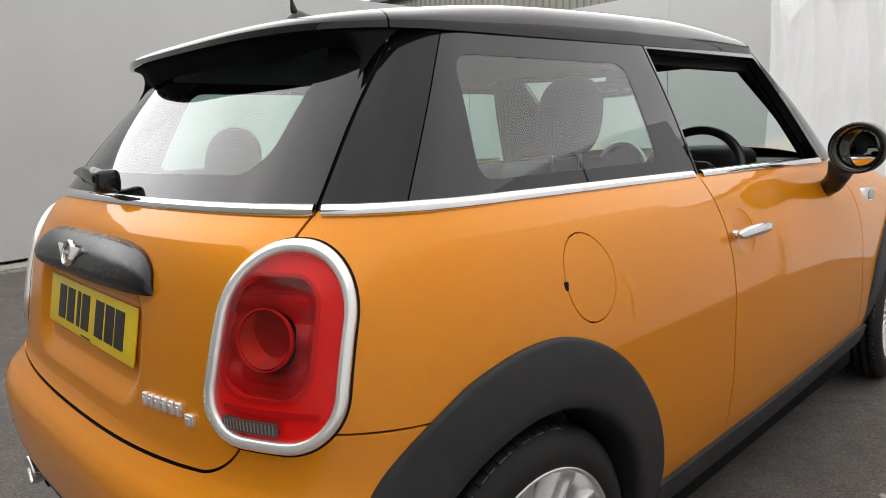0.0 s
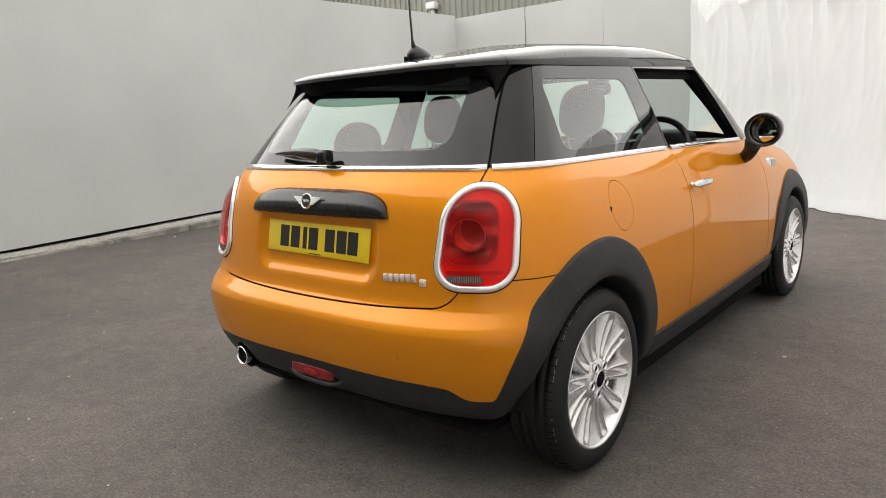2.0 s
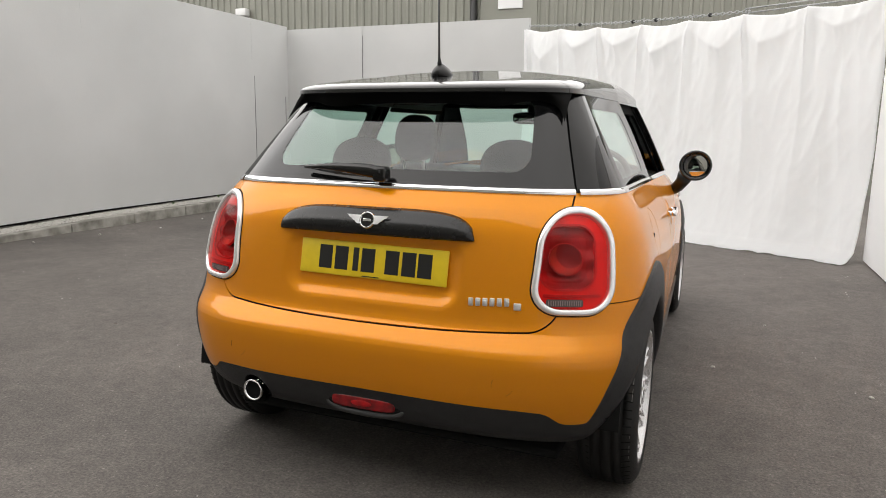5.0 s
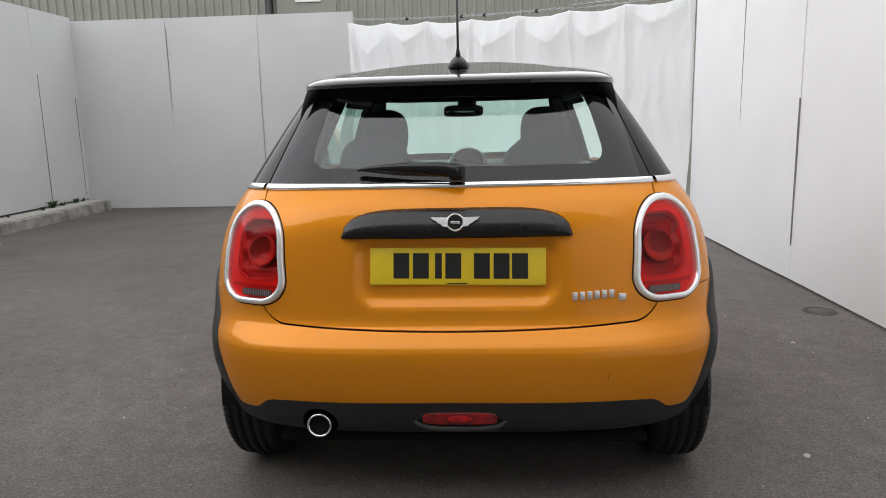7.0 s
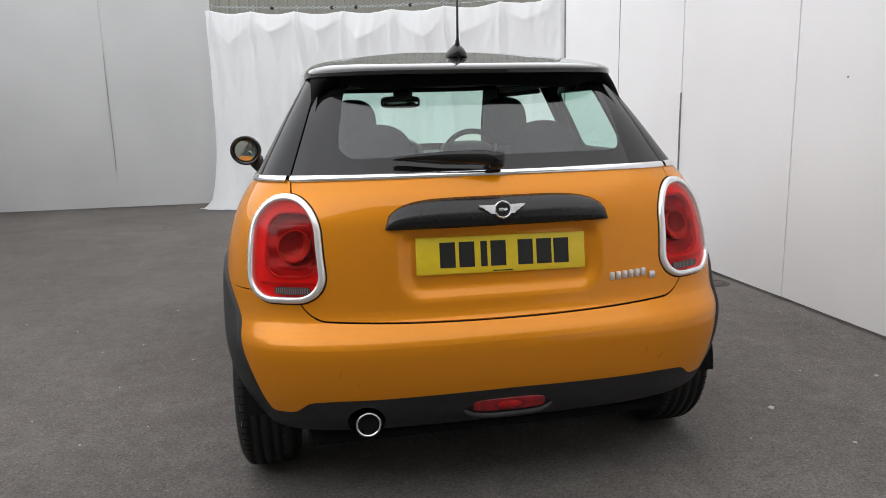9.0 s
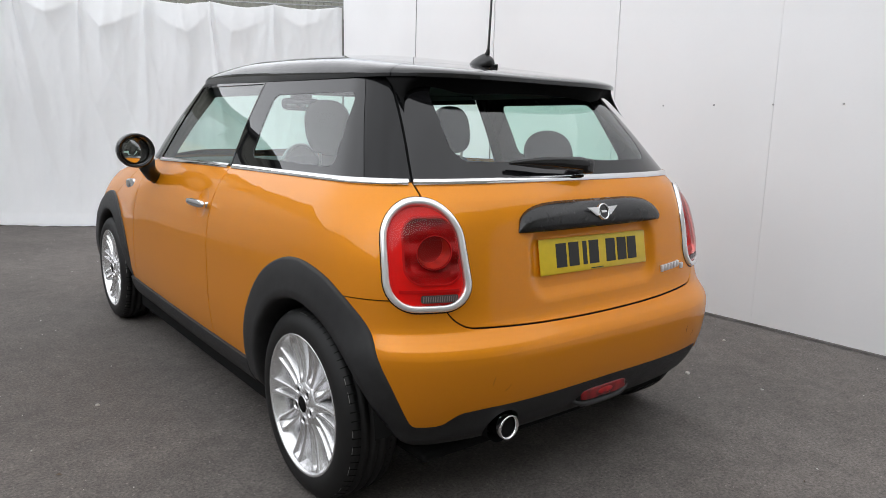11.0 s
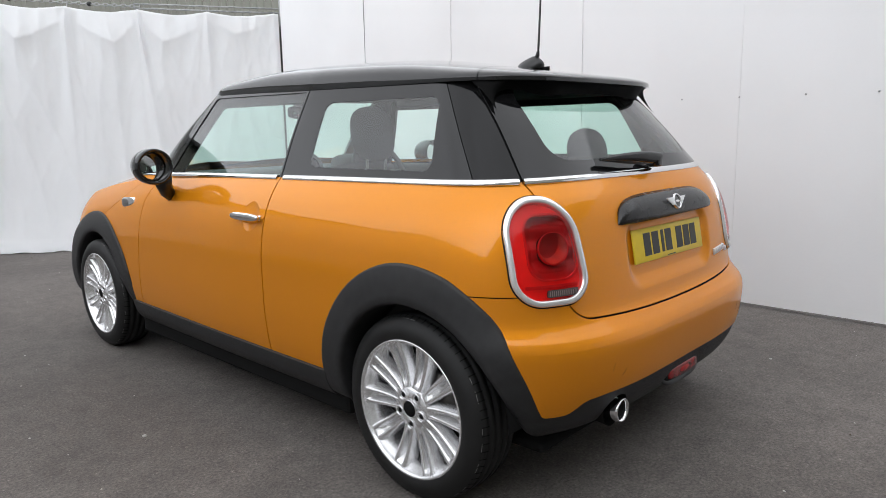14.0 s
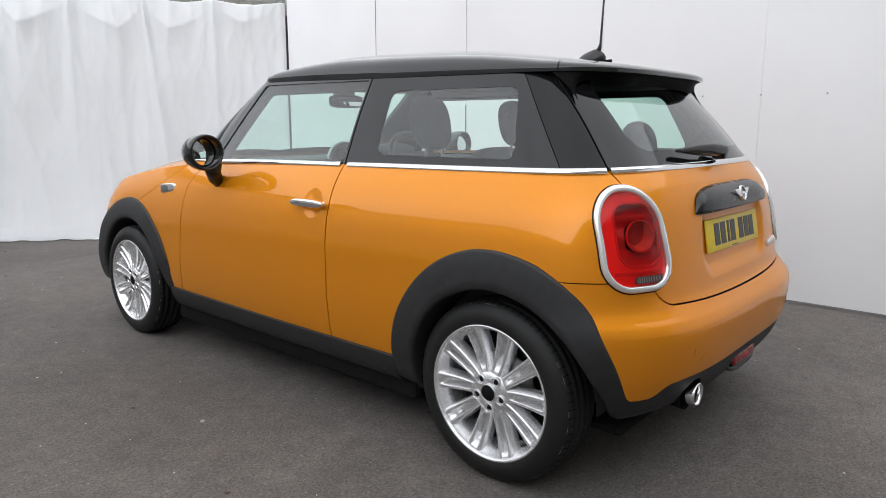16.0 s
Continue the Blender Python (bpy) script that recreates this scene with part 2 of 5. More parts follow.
# ---- mesh tools ----
def curve(*pairs):
    """A smooth function through (x, y) pairs."""
    xs = np.array([p[0] for p in pairs], float)
    ys = np.array([p[1] for p in pairs], float)
    d = np.diff(ys) / np.diff(xs)
    m = np.empty(len(xs))
    m[0], m[-1] = d[0], d[-1]
    for i in range(1, len(xs) - 1):
        m[i] = 0 if d[i - 1] * d[i] <= 0 else 2 * d[i - 1] * d[i] / (d[i - 1] + d[i])

    def f(x):
        x = np.clip(np.asarray(x, float), xs[0], xs[-1])
        i = np.clip(np.searchsorted(xs, x) - 1, 0, len(xs) - 2)
        h = xs[i + 1] - xs[i]
        s = (x - xs[i]) / h
        return ((1 + 2 * s) * (1 - s) ** 2 * ys[i] + s * (1 - s) ** 2 * h * m[i]
                + s * s * (3 - 2 * s) * ys[i + 1] + s * s * (s - 1) * h * m[i + 1])
    return f


def part(name, bm, mat, parent=None, label="", smooth=True):
    """Link a bmesh as one mesh object under a thing or a part."""
    me = bpy.data.meshes.new(name)
    bm.to_mesh(me)
    bm.free()
    return link(name, me, mat, parent, label, smooth)


def link(name, me, mat, parent=None, label="", smooth=True):
    me.materials.append(mat)
    if smooth:
        me.shade_smooth()
    ob = new(name, me)
    if parent is not None:
        ob.parent = parent
    if label:
        tagged(ob, label=label)
    return ob


def raw(name, P, F, mat, parent=None, label="", N=None, smooth=True):
    me = bpy.data.meshes.new(name)
    me.from_pydata([tuple(p) for p in P], [], [tuple(f) for f in F])
    ob = link(name, me, mat, parent, label, smooth)
    if N is not None:
        me.normals_split_custom_set_from_vertices([tuple(v) for v in N])
    return ob


def box(bm, lo, hi, bevel=0.0, segs=2):
    r = bmesh.ops.create_cube(bm, size=1)
    c = [(a + b) / 2 for a, b in zip(lo, hi)]
    s = [b - a for a, b in zip(lo, hi)]
    bmesh.ops.transform(bm, matrix=Matrix.Translation(c) @ Matrix.Diagonal((*s, 1)), verts=r["verts"])
    if bevel:
        es = list({e for v in r["verts"] for e in v.link_edges})
        bmesh.ops.bevel(bm, geom=es, offset=bevel, segments=segs, affect="EDGES", profile=0.5)
    return bm


def lathe(bm, profile, axis, centre, n=48, start=0.0, sweep=360.0):
    """Turn (radius, along) pairs round an axis 'x', 'y' or 'z' through the centre."""
    full = sweep >= 360
    rows = []
    k = n if full else n + 1
    for i in range(k):
        a = radians(start + sweep * i / n)
        row = []
        for r, h in profile:
            u, w = r * math.cos(a), r * math.sin(a)
            p = {"x": (h, u, w), "y": (u, h, w), "z": (u, w, h)}[axis]
            row.append(bm.verts.new([p[j] + centre[j] for j in range(3)]))
        rows.append(row)
    for i in range(n):
        a, b = rows[i], rows[(i + 1) % k]
        for j in range(len(profile) - 1):
            bm.faces.new((a[j], b[j], b[j + 1], a[j + 1]))
    bmesh.ops.remove_doubles(bm, verts=bm.verts, dist=1e-6)
    bmesh.ops.recalc_face_normals(bm, faces=bm.faces)
    return bm


def tube(bm, points, radius, n=10, closed=False):
    pts = [Vector(p) for p in points]
    rows = []
    for i, p in enumerate(pts):
        a = pts[i - 1] if (i or closed) else p
        b = pts[(i + 1) % len(pts)] if (i + 1 < len(pts) or closed) else p
        d = (b - a).normalized()
        up = Vector((0, 0, 1)) if abs(d.z) < 0.9 else Vector((0, 1, 0))
        s = d.cross(up).normalized()
        u = s.cross(d)
        r = radius[i] if isinstance(radius, (list, tuple)) else radius
        rows.append([bm.verts.new(p + (s * math.cos(6.28318 * k / n) + u * math.sin(6.28318 * k / n)) * r) for k in range(n)])
    m = len(rows)
    for i in range(m if closed else m - 1):
        a, b = rows[i], rows[(i + 1) % m]
        for k in range(n):
            bm.faces.new((a[k], a[(k + 1) % n], b[(k + 1) % n], b[k]))
    if not closed:
        bm.faces.new(rows[0][::-1])
        bm.faces.new(rows[-1])
    bmesh.ops.recalc_face_normals(bm, faces=bm.faces)
    return bm


def blob(bm, centre, size, e1=0.5, e2=0.5, n=28, turn=None):
    """A superellipsoid: a rounded block."""
    def sp(v, e):
        return math.copysign(abs(v) ** e, v)
    r = bmesh.ops.create_uvsphere(bm, u_segments=n, v_segments=n // 2 + 2, radius=1)
    for v in r["verts"]:
        la = math.asin(max(-1, min(1, v.co.z)))
        lo = math.atan2(v.co.y, v.co.x)
        v.co = Vector((sp(math.cos(la), e1) * sp(math.cos(lo), e2) * size[0] / 2,
                       sp(math.cos(la), e1) * sp(math.sin(lo), e2) * size[1] / 2, sp(math.sin(la), e1) * size[2] / 2))
    bmesh.ops.transform(bm, matrix=Matrix.Translation(centre) @ (turn or Matrix()), verts=r["verts"])
    return bm


def clip(P, N, F, f):
    """Keep of a mesh what lies where f(P) > 0, cut along f = 0."""
    val = f(P)
    P, N = list(P), list(N)
    cut, out = {}, []
    for face in F:
        inside = [val[i] > 0 for i in face]
        if all(inside):
            out.append(face)
            continue
        if not any(inside):
            continue
        poly = []
        for k, a in enumerate(face):
            b = face[(k + 1) % len(face)]
            if val[a] > 0:
                poly.append(a)
            if (val[a] > 0) != (val[b] > 0):
                key = (min(a, b), max(a, b))
                if key not in cut:
                    s = val[key[0]] / (val[key[0]] - val[key[1]])
                    s = min(max(s, 0.002), 0.998)
                    cut[key] = len(P)
                    P.append(P[key[0]] * (1 - s) + P[key[1]] * s)
                    nn = N[key[0]] * (1 - s) + N[key[1]] * s
                    N.append(nn / (np.linalg.norm(nn) + 1e-12))
                poly.append(cut[key])
        if len(poly) > 2:
            out.append(tuple(poly))
    used = sorted({i for face in out for i in face})
    new_id = {o: k for k, o in enumerate(used)}
    return (np.array([P[i] for i in used]).reshape(-1, 3), np.array([N[i] for i in used]).reshape(-1, 3),
            [tuple(new_id[i] for i in face) for face in out])


def panel(name, surf, cuts, mat, parent, side="both", depth=0.007, off=0.0, label=""):
    """A skin panel: a stretch of a half surface (x > 0), trimmed by cuts, with turned-in edges; mirrored as the side asks."""
    P, N, F = surf
    for f in cuts:
        P, N, F = clip(P, N, F, f)
    if callable(off):
        P = P + N * off(P)[:, None]
    else:
        P = P + N * off
    count = {}
    for face in F:
        for k, a in enumerate(face):
            b = face[(k + 1) % len(face)]
            count.setdefault((min(a, b), max(a, b)), []).append((a, b))
    P2, N2, F2 = list(P), list(N), list(F)
    rim, edges = {}, []
    for (a, b), uses in count.items():
        if len(uses) == 1 and not (abs(P[a][0]) < 1e-4 and abs(P[b][0]) < 1e-4):
            edges.append(uses[0])
    for a, b in edges:
        d = np.cross(P[b] - P[a], N[a])
        for i in (a, b):
            rim[i] = rim.get(i, 0) + d
    ids = {}
    if depth:
        for i, d in rim.items():
            d = d / (np.linalg.norm(d) + 1e-12)
            ids[i] = len(P2)
            P2 += [P[i], P[i] - N[i] * 0.003 + d * 0.0, P[i] - N[i] * depth]
            N2 += [(N[i] + d) / np.linalg.norm(N[i] + d + 1e-9), d, d]
        for a, b in edges:
            i, j = ids[a], ids[b]
            F2.append((j, i, i + 1, j + 1))
            F2.append((j + 1, i + 1, i + 2, j + 2))
    P2, N2 = np.array(P2), np.array(N2)
    flip = np.array([-1.0, 1, 1])
    if side == "both":
        n = len(P2)
        F2 = F2 + [tuple(n + i for i in reversed(face)) for face in F2]
        P2, N2 = np.vstack([P2, P2 * flip]), np.vstack([N2, N2 * flip])
    elif side == "left":
        P2, N2 = P2 * flip, N2 * flip
        F2 = [tuple(reversed(face)) for face in F2]
    return raw(name, P2, F2, mat, parent, label, N2 if not callable(off) else None)


def grid_surface(rows):
    """Points, normals and faces of a grid: rows from below to above, each from the rear forwards."""
    G = np.array(rows)
    du = np.gradient(G, axis=1)
    dv = np.gradient(G, axis=0)
    n = np.cross(du, dv)
    n /= np.linalg.norm(n, axis=2, keepdims=True) + 1e-12
    n[:, 0, 0] = 0
    n /= np.linalg.norm(n, axis=2, keepdims=True) + 1e-12
    r, c = G.shape[:2]
    F = [(i * c + j, i * c + j + 1, (i + 1) * c + j + 1, (i + 1) * c + j) for i in range(r - 1) for j in range(c - 1)]
    return G.reshape(-1, 3), n.reshape(-1, 3), F


def rounded(a, b, ha, hb, r):
    """Signed distance to a rounded rectangle, negative inside."""
    qa, qb = np.abs(a) - ha + r, np.abs(b) - hb + r
    return np.hypot(np.maximum(qa, 0), np.maximum(qb, 0)) + np.minimum(np.maximum(qa, qb), 0) - r


def wall_of_boards(name, start, end, z0, z1, seams, mat, label, thick=0.05, gap=0.0006):
    """A wall of upright boards with fine open joints along a line on the ground, z0 may slope."""
    a, b = Vector((*start, 0)), Vector((*end, 0))
    d = (b - a).normalized()
    inner = d.cross(Vector((0, 0, 1)))
    length = (b - a).length
    root = tagged(new(name), label=label, category="wall", kind="structure")
    stops = [0.0, *seams, length]
    for i in range(len(stops) - 1):
        s0, s1 = stops[i] + gap, stops[i + 1] - gap
        bm = bmesh.new()
        k = max(2, int((s1 - s0) / 0.3))
        lean = random.uniform(-0.004, 0.004)
        grid = []
        for j in range(k + 1):
            s = s0 + (s1 - s0) * j / k
            col = []
            for w in range(9):
                lo = z0(s) if callable(z0) else z0
                z = lo + (z1 - lo) * w / 8
                bow = 0.006 * math.sin(3.1 * j / k + i) * math.sin(2.2 * w / 8 + i * 1.7) + lean
                col.append(bm.verts.new(a + d * s + inner * bow + Vector((0, 0, z))))
            grid.append(col)
        fs = [bm.faces.new((grid[j][w], grid[j + 1][w], grid[j + 1][w + 1], grid[j][w + 1])) for j in range(k) for w in range(8)]
        r = bmesh.ops.extrude_face_region(bm, geom=fs)
        vs = [g for g in r["geom"] if isinstance(g, bmesh.types.BMVert)]
        bmesh.ops.translate(bm, verts=vs, vec=-inner * thick)
        bmesh.ops.recalc_face_normals(bm, faces=bm.faces)
        part("panel", bm, mat, root, smooth=False)
    # battens behind the joints close them
    for s in stops[1:-1]:
        bm = bmesh.new()
        box(bm, (-0.04, 0, 0), (0.04, 0.03, 1))
        lo = z0(s) if callable(z0) else z0
        m = Matrix.Translation(a + d * s - inner * (thick + 0.035) + Vector((0, 0, lo))) @ Matrix.Rotation(math.atan2(d.y, d.x), 4, "Z") @ Matrix.Diagonal((1, 1, z1 - lo - 0.02, 1))
        bmesh.ops.transform(bm, matrix=m, verts=bm.verts)
        part("batten", bm, mat, root, smooth=False)
    return root


# ---- the yard ----
bm = bmesh.new()
bmesh.ops.create_grid(bm, x_segments=40, y_segments=40, size=300)
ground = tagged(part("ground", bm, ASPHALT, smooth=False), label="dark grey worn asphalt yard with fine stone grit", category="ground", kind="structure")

LEFT_X, BACK_Y, RIGHT_X = -6.3, 8.2, 2.30


def verge(y):
    """Height of the strip behind the kerb, which climbs towards the corner."""
    return 0.02 + 0.031 * (min(y, 4.0) - 0.8) + 0.010 * max(0.0, y - 4.0)


def rise(s):
    """The foot of the left wall climbs with the kerb; s runs from y = -4."""
    y = s - 4.0
    return max(0.040, 0.032 + verge(y))


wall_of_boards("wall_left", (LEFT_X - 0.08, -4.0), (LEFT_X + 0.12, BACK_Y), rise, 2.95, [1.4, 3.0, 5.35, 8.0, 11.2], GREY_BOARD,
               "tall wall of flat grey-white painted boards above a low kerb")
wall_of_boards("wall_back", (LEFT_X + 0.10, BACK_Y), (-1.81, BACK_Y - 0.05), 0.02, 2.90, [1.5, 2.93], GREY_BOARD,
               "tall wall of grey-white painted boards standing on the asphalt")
wall_of_boards("wall_right", (RIGHT_X + 0.06, 5.22), (RIGHT_X - 0.02, -7.0), 0.02, 3.0, [1.42, 2.56, 3.885, 5.05, 6.25, 7.4, 8.6, 9.85, 11.1], WHITE_BOARD,
               "tall wall of flat white painted boards standing on the asphalt")

# open stretches of the joints, and screw heads on the right wall
wall_right, wall_left, wall_back = (bpy.data.objects[k] for k in ("wall_right", "wall_left", "wall_back"))


def open_joint(wall, at, along, out, za, zb, wide):
    """A dark slit that opens and closes over its height."""
    at, along, out = Vector((*at, 0)), Vector((*along, 0)), Vector((*out, 0))
    rj = random.Random(int(za * 1000 + zb * 10))
    n = 9
    bm = bmesh.new()
    left, right = [], []
    for k in range(n + 1):
        q = k / n
        w = wide * (0.18 + 0.82 * math.sin(math.pi * min(1, q * 1.25 + 0.02)) ** 0.8) * rj.uniform(0.75, 1.1) / 2
        shift = rj.uniform(-0.0012, 0.0012)
        c = at + out * 0.0095 + Vector((0, 0, zb + (za - zb) * q))
        left.append(bm.verts.new(c + along * (shift - w)))
        right.append(bm.verts.new(c + along * (shift + w)))
    fs = [bm.faces.new((left[k], right[k], right[k + 1], left[k + 1])) for k in range(n)]
    r = bmesh.ops.extrude_face_region(bm, geom=fs)
    bmesh.ops.translate(bm, verts=[g for g in r["geom"] if isinstance(g, bmesh.types.BMVert)], vec=-out * 0.02)
    bmesh.ops.recalc_face_normals(bm, faces=bm.faces)
    return part("open_joint", bm, JOINT, wall, smooth=False)


for yy_, za, zb, wd in ((3.80, 1.18, 2.99, 0.0026), (2.66, 0.27, 1.33, 0.0032)):
    open_joint(wall_right, (RIGHT_X - 0.02 + 0.08 * (yy_ + 7.0) / 12.16, yy_), (0, 1), (-1, 0), za, zb, wd)
for yy_, za, zb, wd in ((7.25, 0.24, 2.05, 0.0040), (8.10, 0.25, 1.75, 0.0036)):
    open_joint(wall_left, (LEFT_X - 0.08 + 0.20 * (yy_ + 4.0) / 12.2, yy_), (0, 1), (1, 0), za, zb, wd)
for xx, za, zb, wd in ((-4.69, 1.55, 2.75, 0.0028), (-3.275, 0.55, 2.15, 0.0020)):
    open_joint(wall_back, (xx, BACK_Y - 0.05 * (xx + 6.2) / 4.39), (1, 0), (0, -1), za, zb, wd)
for yy_ in (0.92, 0.55, 0.17, -0.22, -0.6, -1.0):
    for z in (1.35, 2.45):
        bm = bmesh.new()
        xx = RIGHT_X - 0.02 + 0.08 * (yy_ + 7.0) / 12.16 - 0.006
        lathe(bm, [(0.0, -0.003), (0.005, -0.002), (0.006, 0.004)], "x", (xx, yy_, z), 10)
        part("screw_head", bm, STEEL, wall_right)

# unseen wall, added to keep low sky light off the car's rear
wall_of_boards("added_wall_behind", (8.0, -7.0), (-20.0, -7.0), 0.0, 7.5, [5.0, 10.0, 15.0], CLADDING, "unseen dark grey wall added behind to block low sky light")
# kerb stones, gravel strip and weeds at the foot of the left wall
kerb = tagged(new("kerb"), label="weathered concrete kerb stones along the left wall", category="kerb", kind="structure")
y = -4.0
while y < BACK_Y - 0.15:
    y1 = min(y + 0.91, BACK_Y - 0.08)
    h = max(0.025, verge(0.5 * (y + y1)))
    bm = bmesh.new()
    box(bm, (-5.93, y + 0.004, -0.05), (-5.80, y1 - 0.004, h), 0.012)
    for v in bm.verts:
        if v.co.z > 0:
            v.co.z += max(0.012, verge(v.co.y)) - h
        v.co += Vector((random.uniform(-0.003, 0.003), 0, random.uniform(-0.002, 0.002)))
    part("kerb_stone", bm, CONCRETE, kerb, smooth=False)
    y = y1
P, F = [], []
rng = random.Random(5)
bm = bmesh.new()
cells = 60
gv = []
for i in range(cells + 1):
    yy_ = -4 + (BACK_Y - 0.02 + 4) * i / cells
    h = max(0.015, verge(yy_) - 0.008)
    gv.append([bm.verts.new((xx, yy_, h + rng.uniform(-0.006, 0.006))) for xx in (-6.36, -6.2, -6.06, -5.925)])
for i in range(cells):
    for k in range(3):
        bm.faces.new((gv[i][k], gv[i][k + 1], gv[i + 1][k + 1], gv[i + 1][k]))
bmesh.ops.recalc_face_normals(bm, faces=bm.faces)
tagged(part("gravel_bed", bm, CONCRETE, smooth=False), label="dirty strip of earth behind the kerb stones", category="gravel", kind="structure")
for _ in range(9000):
    yy_ = rng.uniform(-0.5, BACK_Y - 0.05)
    xx = rng.uniform(-6.23, -5.94)
    h = max(0.015, verge(yy_) - 0.008)
    s = rng.uniform(0.007, 0.017)
    c = (xx, yy_, h + s * 0.3)
    k = len(P)
    for q in ((1, 0, 0), (-1, 0, 0), (0, 1, 0), (0, -1, 0), (0, 0, 0.8), (0, 0, -0.8)):
        P.append([c[j] + q[j] * s * rng.uniform(0.6, 1.1) for j in range(3)])
    F += [(k, k + 2, k + 4), (k + 2, k + 1, k + 4), (k + 1, k + 3, k + 4), (k + 3, k, k + 4),
          (k + 2, k, k + 5), (k + 1, k + 2, k + 5), (k + 3, k + 1, k + 5), (k, k + 3, k + 5)]
tagged(raw("gravel", P, F, GRAVEL, smooth=False), label="loose white limestone chippings behind the kerb", category="gravel", kind="stuff")


# black box behind the gap under the left wall, in place of its shade
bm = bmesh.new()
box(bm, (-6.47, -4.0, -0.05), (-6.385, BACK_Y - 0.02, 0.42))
tagged(part("gap_shade_box", bm, GAP_SHADE, smooth=False), label="black box put for shade in the gap under the boards", category="footing", kind="structure")


def weed(at, size, blades, seed):
    r = random.Random(seed)
    P, F = [], []
    for _ in range(blades):
        a, lean, ln = r.uniform(0, 6.28), r.uniform(0.2, 0.9), size * r.uniform(0.5, 1.1)
        d = Vector((math.cos(a), math.sin(a), 0))
        s = Vector((-d.y, d.x, 0)) * size * 0.07
        b = Vector(at) + d * r.uniform(0, size * 0.3)
        k = len(P)
        m1 = b + d * ln * lean * 0.4 + Vector((0, 0, ln * 0.6))
        t1 = b + d * ln * lean + Vector((0, 0, ln * (1 - lean * 0.5)))
        P += [b - s * 0.5, b + s * 0.5, m1 + s, m1 - s, t1]
        F += [(k, k + 1, k + 2, k + 3), (k + 3, k + 2, k + 4)]
    return tagged(raw("weed", P, F, WEED), label="small tuft of green weeds in the gravel strip", category="weed", group="weeds by the kerb")


for i, (yy_, s, nb) in enumerate(((7.2, 0.16, 40), (7.75, 0.12, 26), (6.9, 0.09, 18), (8.0, 0.10, 20), (6.2, 0.07, 12), (5.2, 0.06, 10), (7.45, 0.10, 22))):
    weed((-6.18 + 0.03 * (i % 3), yy_, verge(yy_) - 0.008), s, nb, i)

# the building behind: ribbed steel cladding with a dark eaves gutter
building = tagged(new("industrial_building"), label="long industrial building with olive-grey ribbed steel cladding and dark gutter", category="building")
BY = 14.0
P, F = [], []
x = -34.0
prof = ((0.0, 0.0), (0.11, 0.0), (0.135, -0.035), (0.185, -0.035), (0.21, 0.0))
while x < 22:
    for dx, dy in prof[:-1]:
        for z in (0.0, 5.25):
            P.append((x + dx, BY + dy, z))
    x += 0.21
for i in range(len(P) // 2 - 1):
    F.append((2 * i, 2 * i + 2, 2 * i + 3, 2 * i + 1))
raw("wall", P, F, CLADDING, building, "ribbed olive-grey steel cladding", smooth=False)
bm = bmesh.new()
box(bm, (-34, BY + 0.02, 0), (22, BY + 12, 5.2))
part("core", bm, CLADDING, building, smooth=False)
bm = bmesh.new()
box(bm, (-34.2, BY - 0.28, 5.22), (22.2, BY + 12, 5.42), 0.05)
part("roof", bm, SATIN_BLACK, building, "dark eaves and gutter", smooth=False)
bm = bmesh.new()
tube(bm, [(-4.75, BY - 0.12, 0), (-4.75, BY - 0.12, 5.25)], 0.085, 14)
part("drainpipe", bm, SATIN_BLACK, building, "black downpipe")
bm = bmesh.new()
box(bm, (-4.6, BY - 0.06, 2.5), (-3.2, BY - 0.02, 5.2), 0.01)
part("flat_panel", bm, CLADDING, building, "flat olive-grey steel infill panel", smooth=False)
bm = bmesh.new()
box(bm, (-4.15, BY - 0.10, 4.06), (-3.55, BY - 0.05, 4.75), 0.01)
part("sign_board", bm, WHITE_BOX, building, "white sign board", smooth=False)
light_box = new("security_light")
tagged(light_box, label="small white security light fixed to the ribbed cladding", category="light")
bm = bmesh.new()
box(bm, (-11.62, BY - 0.26, 4.22), (-11.28, BY - 0.05, 4.42), 0.03)
part("housing", bm, WHITE_BOX, light_box)
bm = bmesh.new()
box(bm, (-11.55, BY - 0.10, 4.08), (-11.42, BY + 0.01, 4.26), 0.01)
part("bracket", bm, GALV, light_box)

# white vinyl curtain on a chain between the back wall and the right wall
CA, CB = Vector((-1.80, 8.03, 0)), Vector((2.385, 5.30, 0))
cd = (CB - CA).normalized()
cn = Vector((cd.y, -cd.x, 0))
span = (CB - CA).length
hooks = [span * (0.01 + 0.98 * i / 7.0) for i in range(8)]


def curtain_top(s):
    base = 2.71 - 0.52 * s / span + 0.29 * (s / span) ** 2
    near = min(abs(s - h) for h in hooks)
    return base - 0.036 * min(1.0, near / 0.27) ** 0.8


rng = random.Random(11)
gaps = [(rng.uniform(0.36, 0.64), rng.uniform(0.08, 0.13), rng.uniform(0.20, 0.40), rng.uniform(-0.25, 0.25)) for _ in range(7)]
folds = [(rng.uniform(0.05, 0.09), rng.uniform(-0.12, 0.12), rng.uniform(0.05, 0.09), rng.uniform(0.9, 2.2)) for _ in range(8)]


def crease(q):
    """A sharp-ridged wave between 0 and 1."""
    return 1.0 - abs(noise.noise(q)) * 2.0


